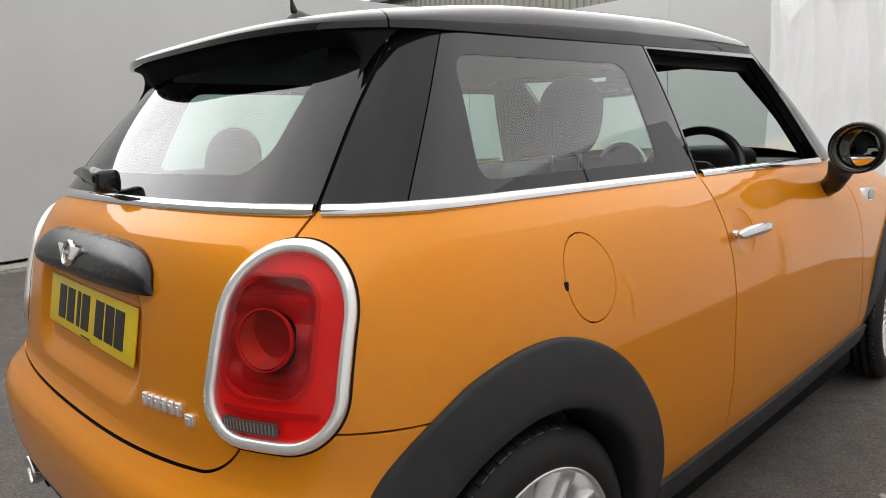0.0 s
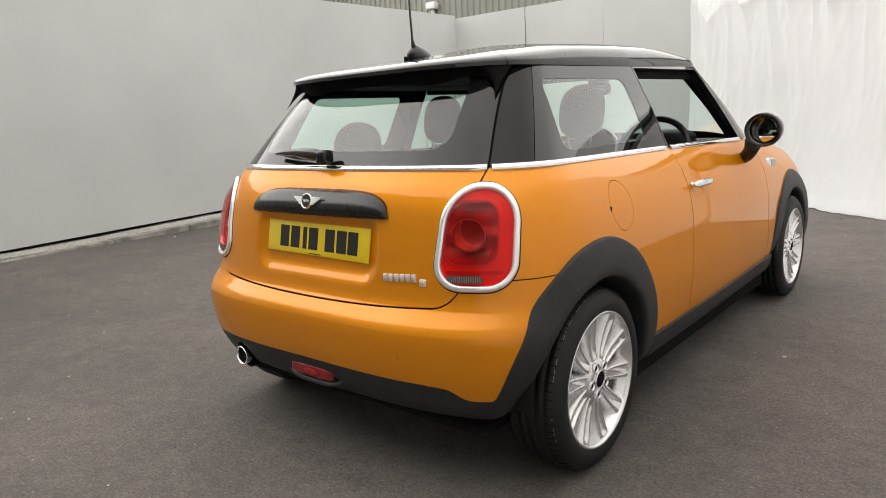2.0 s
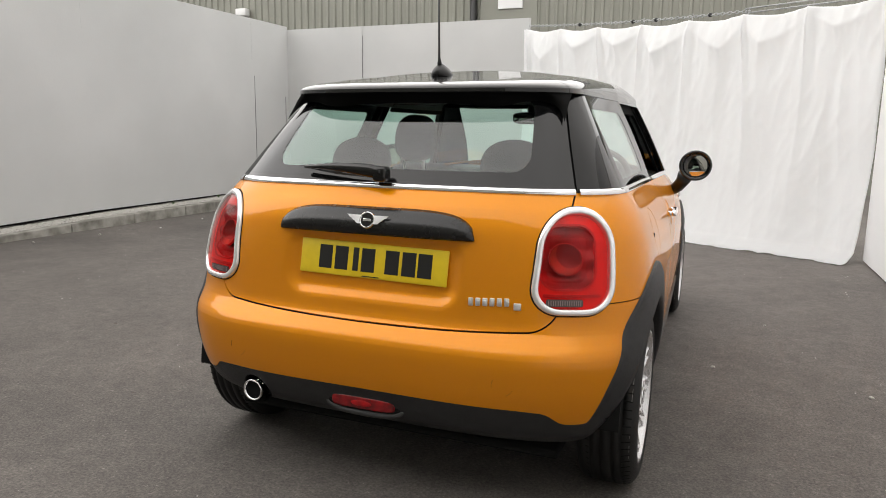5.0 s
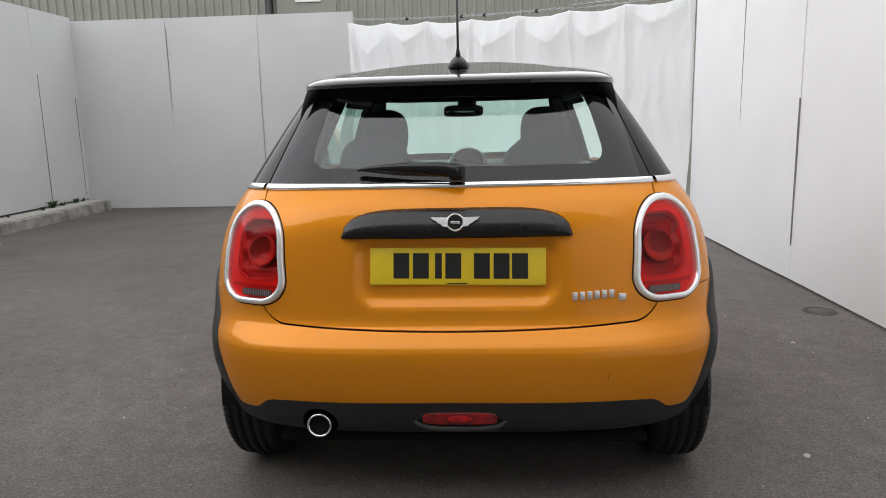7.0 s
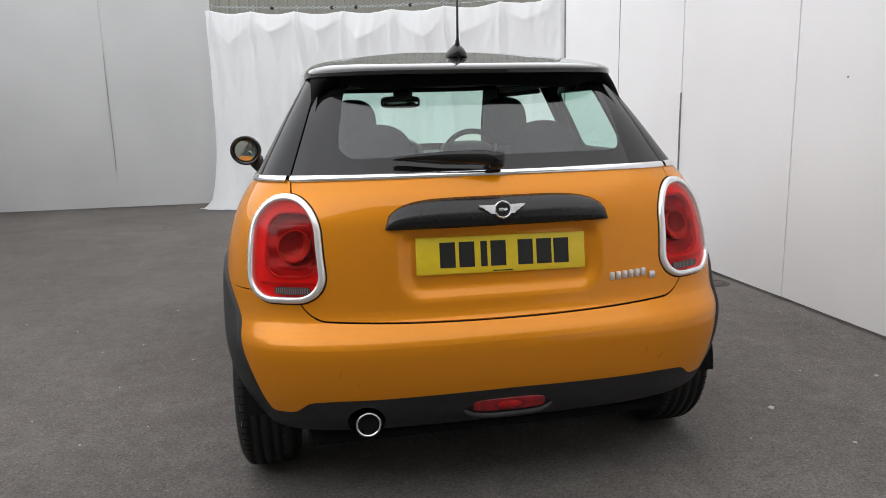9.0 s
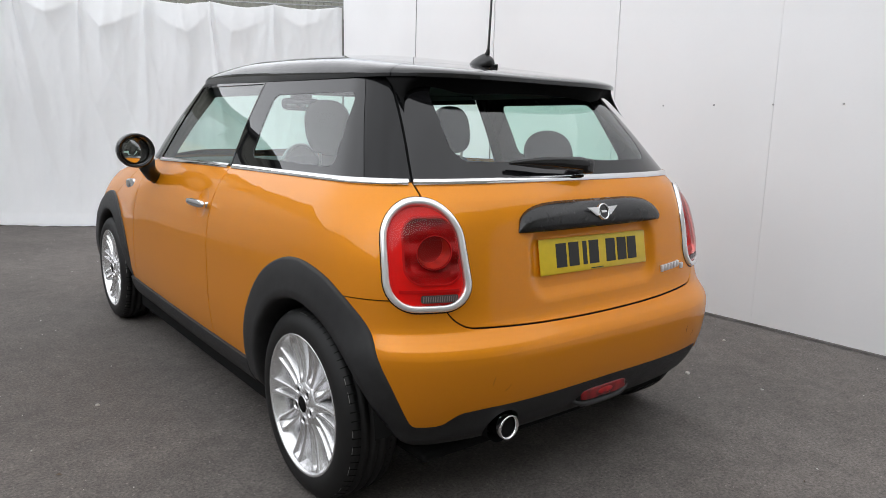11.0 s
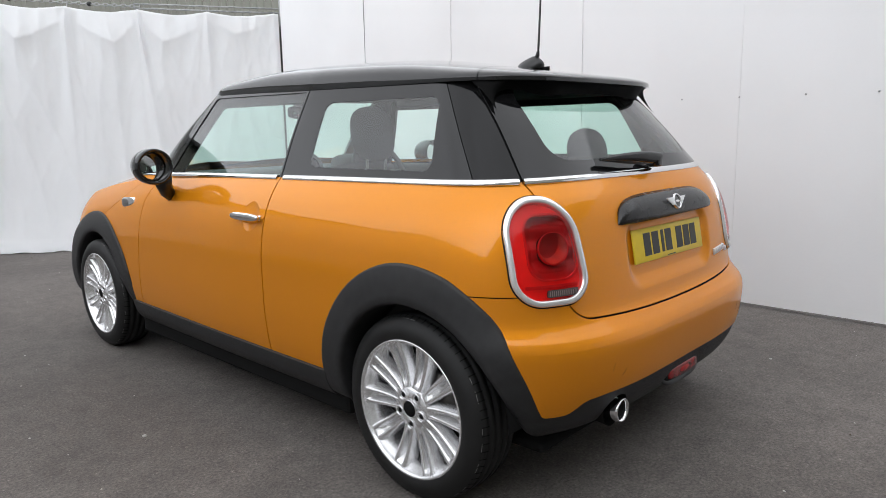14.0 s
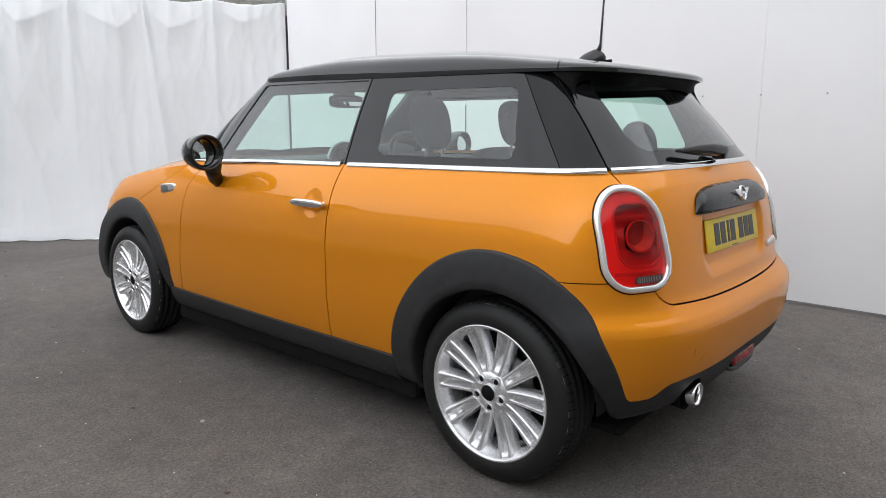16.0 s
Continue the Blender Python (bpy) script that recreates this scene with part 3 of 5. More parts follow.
def hang(s, d, w):
    """How far the sheet stands out from its plane, d below the top at s along it."""
    out = 0.0
    gi = max(0, min(6, int((s / span - 0.01) / 0.98 * 7)))
    mid, deep, reach, tilt = gaps[gi]
    u = (s - hooks[gi]) / (hooks[gi + 1] - hooks[gi])
    if 0 <= u <= 1:
        m = mid + tilt * min(d, 0.5)
        tri = u / m if u < m else (1 - u) / (1 - m)
        # slack pouch: a fold that comes to a point between two hooks and dies out below
        tip = reach * (0.35 + 0.65 * tri)
        k = d / tip
        out += deep * tri * (k if k < 1 else math.exp(-(k - 1) * 1.6)) * (1.0 if gi % 2 else 0.75)
    for k, h in enumerate(hooks):
        amp, lean, wide, far = folds[k]
        x = abs(s - h - lean * d) / (wide * (0.5 + 1.1 * d))
        if x < 1:
            out += amp * (1 - x) ** 1.4 * math.exp(-d / far) * min(1.0, 0.25 + d * 4)
    out += 0.034 * crease((s * 1.1 + 0.25 * d, d * 0.45, 7.0)) + 0.026 * crease((s * 2.9 - 0.5 * d, d * 0.7, 2.0)) + 0.016 * crease((s * 6.5 + d, d * 2.4, 5.0)) * math.exp(-d * 0.5) + 0.015 * crease((s * 5.0 - 0.3 * d, d * 0.6, 8.0)) + 0.003 * crease((s * 9.0 + 0.8 * d, d * 5.0, 3.0))
    low = max(0.0, (0.16 - w) / 0.16)
    out += 0.018 * low * crease((s * 4.0, w * 9.0, 1.0)) + 0.05 * (1 - w) * math.sin(s * 2.1 + 0.8)
    return out


rows = []
nu, nv = 420, 120
for j in range(nv + 1):
    w = (j / nv)
    row = []
    for i in range(nu + 1):
        s = span * i / nu
        top = curtain_top(s)
        flare = 0.26 * max(0, (0.55 - w) / 0.55) ** 2 + 0.20 * max(0, (0.055 - w) / 0.055) ** 1.2
        z = 0.012 + (top - 0.012) * max(0.0, (w - 0.02) / 0.98) if w > 0.02 else 0.012 + 0.02 * abs(noise.noise((s * 5, 0, 1)))
        p = CA + cd * s + cn * (hang(s, (1 - w) * 2.6, w) + flare + (0.03 * noise.noise((s * 3, 4.0, 0)) if w < 0.03 else 0))
        row.append((p.x, p.y, z))
    rows.append(row)
P, N, F = grid_surface(rows)
curtain = tagged(raw("vinyl_curtain", P, F, VINYL), label="white vinyl curtain hanging in folds from a chain", category="curtain")
mod = curtain.modifiers.new("thickness", "SOLIDIFY")
mod.thickness = 0.003
# chain over the first five gaps, then a thin twin rail to the post; hooks
chain = tagged(new("chain"), label="galvanised chain stretched over the top of the vinyl curtain", category="chain")


def rail_point(s):
    p = CA + cd * s - cn * 0.02
    p.z = 2.765 - 0.52 * s / span + 0.27 * (s / span) ** 2
    return p


link_mesh = None
reach = hooks[5]
nl = int(reach / 0.0432)
for i in range(nl):
    p = rail_point(reach * (i + 0.5) / nl)
    if link_mesh is None:
        bm = bmesh.new()
        tube(bm, [(0.028 * math.cos(a), 0, 0.015 * math.sin(a)) for a in [k * math.pi / 5 for k in range(10)]], 0.0056, 6, True)
        ob = part("chain_link", bm, GALV, chain)
        link_mesh = ob.data
    else:
        ob = new("chain_link", link_mesh)
        ob.parent = chain
    ob.matrix_basis = Matrix.Translation(p) @ Matrix.Rotation(math.atan2(cd.y, cd.x), 4, "Z") @ Matrix.Rotation(radians(90 * (i % 2) + 20), 4, "X")
for k in (2.72, 3.23, 4.31, 1.4):
    bm = bmesh.new()
    bmesh.ops.create_icosphere(bm, subdivisions=2, radius=0.026, matrix=Matrix.Translation(rail_point(span * (0.01 + 0.98 * k / 7.0))))
    part("shackle", bm, SATIN_BLACK, chain, "dark shackle")
rail = tagged(new("curtain_rail"), label="thin galvanised twin rail carrying on from the chain", category="rail")
for dz in (0.026, -0.020):
    bm = bmesh.new()
    a, b = rail_point(reach - 0.05), rail_point(span * 1.012)
    tube(bm, [(a.x, a.y, a.z + dz), (b.x, b.y, b.z + dz)], 0.0085, 8)
    part("rod", bm, GALV, rail)
for h in hooks:
    p = CA + cd * h + cn * 0.02
    zt = rail_point(h).z
    bm = bmesh.new()
    tube(bm, [(p.x, p.y, zt + 0.02), (p.x + 0.012, p.y, zt + 0.028), (p.x + 0.018, p.y, zt + 0.01), (p.x + 0.006, p.y, zt - 0.05), (p.x - 0.004, p.y, zt - 0.10), (p.x, p.y - 0.01, zt - 0.125)], 0.005, 6)
    tagged(part("hook", bm, STEEL), label="small steel hook holding the vinyl curtain on the chain", category="hook", group="curtain hooks")
# post at the meeting of curtain and right wall
bm = bmesh.new()
box(bm, (2.387, 5.265, 0), (2.417, 5.295, 2.35), 0.004)
post = part("post", bm, SATIN_BLACK, smooth=False)
bm = bmesh.new()
tube(bm, [(2.402, 5.28, 2.3), (2.402, 5.28, 2.66)], 0.015, 10)
part("top_tube", bm, GALV, post, "grey tube in the top of the post")
tagged(post, label="dark steel post between the curtain and the white wall", category="post")
# drain cover and litter on the asphalt
cover = tagged(new("drain_cover"), label="round worn iron drain cover sunk in the asphalt", category="drain cover")
bm = bmesh.new()
lathe(bm, [(0.0, 0.004), (0.065, 0.004), (0.078, 0.002), (0.078, -0.02)], "z", (2.18, 1.83, 0), 28)
part("lid", bm, IRON, cover)
bm = bmesh.new()
lathe(bm, [(0.082, -0.02), (0.082, 0.003), (0.100, 0.003), (0.104, -0.01)], "z", (2.18, 1.83, 0), 28)
part("rim", bm, IRON, cover)


def pebble(at, s, seed, mat=LITTER, label="pale pebble lying on the dark asphalt"):
    r = random.Random(seed)
    bm = bmesh.new()
    bmesh.ops.create_icosphere(bm, subdivisions=2, radius=s)
    for v in bm.verts:
        v.co *= 1 + 0.35 * noise.noise(v.co * 60 + Vector((seed * 3.7, 0, 0)))
        v.co.z *= 0.55
    bmesh.ops.transform(bm, matrix=Matrix.Translation((at[0], at[1], s * 0.3)) @ Matrix.Rotation(r.uniform(0, 6), 4, "Z"), verts=bm.verts)
    return tagged(part("pebble", bm, mat), label=label, category="pebble", group="pebbles on the asphalt")


for i, (px, py, s) in enumerate(((1.74, 1.20, 0.012), (-1.19, 1.13, 0.009), (0.73 + 0.32, 1.36, 0.012), (1.35, 2.35, 0.008), (1.23, -0.09, 0.013), (1.33, -0.42, 0.008),
                                 (-5.4, 3.3, 0.015), (-5.2, 4.0, 0.012), (-5.55, 2.6, 0.014), (-5.35, 4.9, 0.012), (-5.5, 2.0, 0.013), (1.9, 0.1, 0.009))):
    pebble((px, py), s, i)

# fine grit, chips and scraps of dead leaf scattered over the asphalt
rg = random.Random(23)
P, F = [], []
for _ in range(420):
    gx_, gy_ = rg.uniform(-5.6, 2.2), rg.uniform(-2.6, 6.5)
    if abs(gx_) < 0.95 and -0.7 < gy_ < 3.4:
        continue
    s = rg.uniform(0.002, 0.006)
    k = len(P)
    for q in ((1, 0, 0), (-1, 0, 0), (0, 1, 0), (0, -1, 0), (0, 0, 0.8), (0, 0, -0.2)):
        P.append((gx_ + q[0] * s * rg.uniform(0.6, 1.2), gy_ + q[1] * s * rg.uniform(0.6, 1.2), 0.002 + q[2] * s))
    F += [(k, k + 2, k + 4), (k + 2, k + 1, k + 4), (k + 1, k + 3, k + 4), (k + 3, k, k + 4), (k + 2, k, k + 5), (k + 1, k + 2, k + 5), (k + 3, k + 1, k + 5), (k, k + 3, k + 5)]
tagged(raw("grit", P, F, LITTER, smooth=False), label="fine pale grit scattered over the dark asphalt", category="grit", kind="stuff")
P, F = [], []
for _ in range(110):
    gx_, gy_ = rg.uniform(-5.6, 2.2), rg.uniform(-2.6, 6.5)
    if abs(gx_) < 0.95 and -0.7 < gy_ < 3.4:
        continue
    s, a = rg.uniform(0.005, 0.014), rg.uniform(0, 6.28)
    k = len(P)
    ca, sa = math.cos(a), math.sin(a)
    for u, v, z in ((-1, 0, 0.001), (-0.2, 0.45, 0.006), (1, 0.05, 0.003), (-0.1, -0.4, 0.004)):
        P.append((gx_ + s * (u * ca - v * sa), gy_ + s * (u * sa + v * ca), 0.001 + z * rg.uniform(0.6, 1.4)))
    F += [(k, k + 1, k + 2), (k, k + 2, k + 3)]
tagged(raw("leaf_litter", P, F, LEAF, smooth=False), label="scraps of dry brown leaf lying on the asphalt", category="leaves", kind="stuff")


# ---- the car: rear axle at y = 0, nose towards +y ----
car = tagged(new("car"), label="orange three-door hatchback with black roof and chrome trim parked on asphalt", category="car")
ZLOW = 0.20
# heights along the length: belt line, window top
belt = curve((-0.50, 1.030), (-0.30, 1.024), (0.78, 1.008), (1.65, 0.992), (2.05, 0.955), (2.5, 0.90), (2.95, 0.80), (3.27, 0.60))
head = curve((-0.25, 1.335), (0.07, 1.338), (0.80, 1.350), (1.45, 1.362), (1.70, 1.352))
# body: half width, rear end and roundness over the height
half_width = curve((0.0, 0.690), (0.035, 0.745), (0.07, 0.782), (0.12, 0.802), (0.18, 0.813), (0.24, 0.822), (0.42, 0.833), (0.60, 0.833), (0.72, 0.824), (0.82, 0.805), (0.90, 0.778), (0.96, 0.748), (1.0, 0.722))
tail = curve((0.0, -0.29), (0.04, -0.385), (0.08, -0.465), (0.12, -0.508), (0.19, -0.540), (0.30, -0.563), (0.39, -0.568), (0.425, -0.565), (0.450, -0.555), (0.482, -0.530), (0.51, -0.511), (0.535, -0.503), (0.57, -0.498), (0.65, -0.489), (0.75, -0.477), (0.85, -0.460), (0.93, -0.432), (1.0, -0.388))
nose = curve((0.0, 3.16), (0.3, 3.26), (0.6, 3.25), (1.0, 3.20))
crown = curve((0.0, 3.5), (0.4, 3.7), (0.6, 3.5), (1.0, 3.0))
slim = curve((-0.6, 1.0), (0.9, 1.0), (1.9, 0.982), (2.5, 0.953), (3.3, 0.935))
# glasshouse over its height
g_width = curve((0.0, 0.722), (0.5, 0.648), (1.0, 0.562))
g_tail = curve((0.0, -0.388), (0.5, -0.262), (1.0, -0.118))
g_nose = curve((0.0, 2.18), (0.5, 1.94), (1.0, 1.63))
g_side = curve((0.0, 1.75), (0.5, 1.63), (1.0, 1.46))


def resample(pts, n):
    d = np.concatenate([[0], np.cumsum(np.linalg.norm(np.diff(pts, axis=0), axis=1))])
    s = np.linspace(0, d[-1], n)
    return np.stack([np.interp(s, d, pts[:, k]) for k in range(2)], axis=1)


def plan_row(w, yr, ys, nr, ye, yf, nf, counts, narrow):
    th = np.linspace(0, math.pi / 2, 400)
    rear = np.stack([w * np.sin(th) ** (2 / nr), ys - (ys - yr) * np.cos(th) ** (2 / nr)], axis=1)
    front = np.stack([w * np.cos(th) ** (2 / nf), ye + (yf - ye) * np.sin(th) ** (2 / nf)], axis=1)
    side = np.stack([np.full(counts[1], w), np.linspace(ys, ye, counts[1] + 2)[1:-1]], axis=1)
    row = np.vstack([resample(rear, counts[0]), side, resample(front, counts[2])])
    row[:, 0] *= narrow(row[:, 1])
    return row


def recess(x, z):
    """Depth of the number-plate hollow in the tailgate."""
    d = rounded(x, z - 0.781, 0.318, 0.120, 0.085)
    s = np.clip(-d / 0.050, 0, 1)
    return 0.019 * s * s * (3 - 2 * s)


YS = 0.02
rows = []
levels = np.unique(np.concatenate([np.linspace(0, 1, 62), np.linspace(0.40, 0.56, 24), np.linspace(0.56, 0.86, 44), np.linspace(0.9, 1, 10)]))
for v in levels:
    row = plan_row(half_width(v), tail(v), YS, crown(v), 2.65, nose(v), 2.6, (130, 120, 30), slim)
    z = ZLOW + (belt(row[:, 1]) - ZLOW) * v
    y = row[:, 1] + np.where(row[:, 1] < -0.2, recess(row[:, 0], z), 0)
    rows.append(np.stack([row[:, 0], y, z], axis=1))
BODY = grid_surface(rows)
rows = []
for v in np.linspace(0, 1, 34):
    row = plan_row(g_width(v), g_tail(v), 0.0 + 0.16 * v, 3.0, g_side(v), g_nose(v), 2.3, (70, 80, 44), lambda y, v=v: 1 - 0.042 * v * np.clip((0.75 - y) / 0.75, 0, 1.1))
    z = belt(np.minimum(row[:, 1], 1.65)) * (1 - v) + head(row[:, 1]) * v
    rows.append(np.stack([row[:, 0], row[:, 1], z], axis=1))
GLASSHOUSE = grid_surface(rows)


def side_x(y, z):
    """Half width of the body at a place on its flank."""
    v = np.clip((z - ZLOW) / (belt(y) - ZLOW), 0, 1)
    w, yr, n = half_width(v), tail(v), crown(v)
    q = np.clip((YS - y) / (YS - yr), 0, 1)
    return w * (1 - q ** n) ** (1 / n) * slim(y)


# trim lines; P holds points with x > 0
ARCH_R, ARCH_F = (-0.02, 0.305), (2.495, 0.305)


def arch_edge(a):
    """Outer radius of the rear wheel arch trim by angle from the front, in degrees."""
    return np.interp(a, (-40, 0, 40, 80, 110, 130, 150, 170, 185, 215), (0.448, 0.454, 0.462, 0.475, 0.472, 0.453, 0.428, 0.410, 0.400, 0.38))


def polar(P, c):
    return np.hypot(P[:, 1] - c[0], P[:, 2] - c[1]), np.degrees(np.arctan2(P[:, 2] - c[1], P[:, 1] - c[0])) % 360


def rear_arch(P):
    r, a = polar(P, ARCH_R)
    a = np.where(a > 270, a - 360, a)
    return np.where(P[:, 0] > 0.3, r - arch_edge(a), 1)


def front_arch(P):
    r, a = polar(P, ARCH_F)
    return np.where(P[:, 0] > 0.3, r - 0.462, 1)


LAMP_C, LAMP_T = np.array((0.645, -0.381, 0.829)), np.array((math.cos(radians(35)), math.sin(radians(35)), 0))


def egg(a, b, inset):
    """Signed distance to a lamp outline, rounder above than below."""
    r = np.where(b > 0, 0.114, 0.085) - inset
    qa, qb = np.abs(a) - (0.119 - inset) + r, np.abs(b) - (0.153 - inset) + r
    return np.hypot(np.maximum(qa, 0), np.maximum(qb, 0)) + np.minimum(np.maximum(qa, qb), 0) - r


def lamp(P):
    """Signed distance to the outline of the tail lamp's chrome ring."""
    q = P - LAMP_C
    b = q[:, 2]
    a = q @ LAMP_T
    d = egg((a + 0.014 - 0.13 * b) / (1.0 - 0.45 * b), b, 0.0)
    return np.where((P[:, 0] > 0.4) & (P[:, 1] < -0.1), d, 1)


def hatch(P):
    """Signed distance to the tailgate's outline below the glass, negative inside."""
    x, z = P[:, 0], P[:, 2]
    low = 0.609 + 0.018 * (x / 0.55) ** 2
    d = rounded(x, np.maximum(z, 0) - low - 0.5, 0.604, 0.5, 0.085)
    return np.where(P[:, 1] < 0.0, d, 1)


def lower_edge(P):
    """Positive in the painted bumper, negative in the black lower trim."""
    x, z = P[:, 0], P[:, 2]
    zc = np.interp(x, (0, 0.50, 0.57, 0.59, 0.605, 0.62, 0.635, 0.66), (0.402, 0.399, 0.394, 0.387, 0.374, 0.361, 0.355, 0.353))
    return np.where(x > 0.5, np.minimum(z - zc, np.where(P[:, 1] < 0.05, rear_arch(P), 1)), z - zc)


def door_front(P):
    return 1.955 - 0.16 * (P[:, 2] - 0.33) - 0.35 * np.maximum(P[:, 2] - 0.86, 0) ** 1.3 * 3 - P[:, 1]


def door_rear(P):
    return P[:, 1] - 0.778


FUEL = (0.177, 0.857)


def fuel(P):
    return np.where(P[:, 0] > 0.5, np.hypot((P[:, 1] - FUEL[0]) / 0.95, P[:, 2] - FUEL[1]) - 0.083, 1)


CUP = (0.876, 0.857)


def cup(P):
    return np.hypot(P[:, 1] - CUP[0], P[:, 2] - CUP[1])


def shut(P):
    """Positive above the bonnet's shut line on the front wing."""
    return P[:, 2] - np.interp(P[:, 1], (1.75, 1.987, 2.155, 2.375, 2.6), (1.06, 0.958, 0.868, 0.768, 0.68))


SILL = 0.338
GAP = 0.0036
HATCH_GAP = 0.0026
above_sill = lambda P: P[:, 2] - SILL + 0.004
seam = lambda P: P[:, 2] - 0.708

panel("tailgate", BODY, [lambda P: -hatch(P) - HATCH_GAP, lambda P: lamp(P) + 0.006], PAINT, car, label="orange painted tailgate with a number-plate hollow")
panel("rear_bumper", BODY, [lambda P: hatch(P) - HATCH_GAP, lambda P: lamp(P) + 0.006, lambda P: -seam(P) - GAP / 2, lower_edge, lambda P: rear_arch(P) + 0.012,
      lambda P: -P[:, 1]], PAINT, car, label="orange painted rear bumper")
for side, s in (("right", 1), ("left", -1)):
    panel("quarter_panel", BODY, [lambda P: hatch(P) - HATCH_GAP, lambda P: lamp(P) + 0.006, lambda P: np.where(P[:, 1] < 0, seam(P) - GAP / 2, 1), above_sill,
          lambda P: rear_arch(P) + 0.012, lambda P: -door_rear(P) - GAP, lambda P: fuel(P) - 0.0015 if s > 0 else P[:, 0] + 1], PAINT, car, side)
    panel("door", BODY, [lambda P: door_rear(P) - GAP, lambda P: door_front(P) - GAP, above_sill, lambda P: front_arch(P) + 0.012, lambda P: cup(P) - 0.0575], PAINT, car, side)
    panel("bonnet_side", BODY, [lambda P: -door_front(P) - GAP, lambda P: shut(P) - 0.0015, lambda P: front_arch(P) + 0.012], PAINT, car, side)
    panel("front_wing", BODY, [lambda P: -door_front(P) - GAP, lambda P: -shut(P) - 0.0015, above_sill, lambda P: front_arch(P) + 0.012], PAINT, car, side)
    panel("sill_trim", BODY, [lambda P: -above_sill(P) + 0.003, lambda P: P[:, 1] - 0.425, lambda P: 2.1 - P[:, 1], lambda P: P[:, 2] - 0.225,
          lambda P: front_arch(P) + 0.03, lambda P: rear_arch(P) + 0.03], PLASTIC, car, side, off=0.012, depth=0.03)
    panel("front_lower_trim", BODY, [lambda P: -above_sill(P) + 0.003, lambda P: P[:, 1] - 2.5, lambda P: front_arch(P) + 0.02], PLASTIC, car, side, off=0.004)
panel("fuel_flap", BODY, [lambda P: -fuel(P) - 0.0015], PAINT, car, "right", label="round orange fuel filler flap")
def outlet(P):
    """Positive outside the hollow for the tailpipe."""
    return np.where(P[:, 1] < -0.2, np.hypot(P[:, 0] - 0.425, P[:, 2] - 0.316) - 0.056, 1)


for side in ("right", "left"):
    panel("lower_bumper_trim", BODY, [lambda P: -lower_edge(P) - 0.001, lambda P: 0.47 - P[:, 2], lambda P: -P[:, 1] - 0.12, lambda P: polar(P, ARCH_R)[0] - 0.36,
          outlet if side == "left" else lambda P: P[:, 0] + 1], PLASTIC, car, side, label="black plastic lower bumper trim", depth=0.03, off=-0.003)
bm = bmesh.new()
nx_ = float(side_x(np.array(FUEL[0] - 0.080), np.array(FUEL[1] - 0.006)))
box(bm, (nx_ - 0.006, FUEL[0] - 0.086, FUEL[1] - 0.014), (nx_ + 0.0012, FUEL[0] - 0.074, FUEL[1] + 0.006), 0.003)
part("finger_notch", bm, DARK, car)
# dark inner shell that closes the joints, open at the wheels
panel("inner_shell", BODY, [lambda P: polar(P, ARCH_R)[0] - 0.36, lambda P: polar(P, ARCH_F)[0] - 0.36, lambda P: P[:, 2] - 0.21, lambda P: lamp(P) + 0.016, outlet], DARK, car, off=-0.009, depth=0)

# chrome belt strip in pieces
def strip(name, surf_row, keep, mat, side, half=0.0095, off=0.0095, label=""):
    pts = [p for p in surf_row if keep(p)]
    P, F = [], []
    n = len(pts)
    sgn = -1 if side == "left" else 1
    line = pts if side != "both" else [np.array((-p[0], p[1], p[2])) for p in reversed(pts[1:])] + pts
    n = len(line)
    for i, p in enumerate(line):
        a, b = line[max(i - 1, 0)], line[min(i + 1, n - 1)]
        t = (b - a) / np.linalg.norm(b - a)
        nn = np.cross(t, (0, 0, 1.0))
        nn /= np.linalg.norm(nn)
        up = np.array((0, 0, 1.0))
        ring = [p + up * half - nn * 0.01, p + up * half - nn * 0.001, p + up * half * 0.5 + nn * off * 0.55, p - up * half * 0.45 + nn * off, p - up * half + nn * off * 0.9, p - up * half - nn * 0.01]
        P += [q * np.array((sgn, 1, 1)) for q in ring]
    for i in range(n - 1):
        for k in range(5):
            f = (i * 6 + k, i * 6 + k + 1, (i + 1) * 6 + k + 1, (i + 1) * 6 + k)
            F.append(f if sgn > 0 else f[::-1])
    F = [f[::-1] for f in F]
    ob = raw(name, P, F, mat, car, label, smooth=True)
    return ob


belt_row = rows[0]
XC = 0.606
strip("tailgate_chrome_strip", belt_row, lambda p: p[0] < XC - 0.003 and p[1] < 0, CHROME, "both", label="chrome strip under the rear window")
for side in ("right", "left"):
    strip("quarter_chrome_strip", belt_row, lambda p: p[0] > XC + 0.001 and p[1] < 0.774, CHROME, side)
    strip("door_chrome_strip", belt_row, lambda p: 0.782 < p[1] < 1.70, CHROME, side)

# ---- glasshouse ----
z_of = lambda P: P[:, 2]


def d_line(P):
    """Positive in the tailgate glass, negative in the side."""
    return np.where(P[:, 1] < 0.3, 0.606 - 0.350 * (P[:, 2] - 1.024) - P[:, 0], -1)


def c_line(P):
    return P[:, 1] - (0.065 - 0.80 * (1.325 - P[:, 2]))


def a_line(P):
    """Positive behind the front edge of the door window's frame."""
    return 1.733 - 0.66 * (P[:, 2] - 0.995) - P[:, 1]


def quarter_clear(P):
    y, z = P[:, 1], P[:, 2]
    mid = 0.36 - 0.21 * (1.17 - z)
    return -rounded(y - mid + 0.03 + 0.0 * z, z - 1.168, 0.300 - 0.12 * (z - 1.168), 0.118, 0.035)


def door_clear(P):
    y, z = P[:, 1], P[:, 2]
    return np.minimum.reduce([y - 0.788, a_line(P) - 0.032, 1.345 + 0.006 * (y - 0.8) - 0.012 - z, z - 0.98])


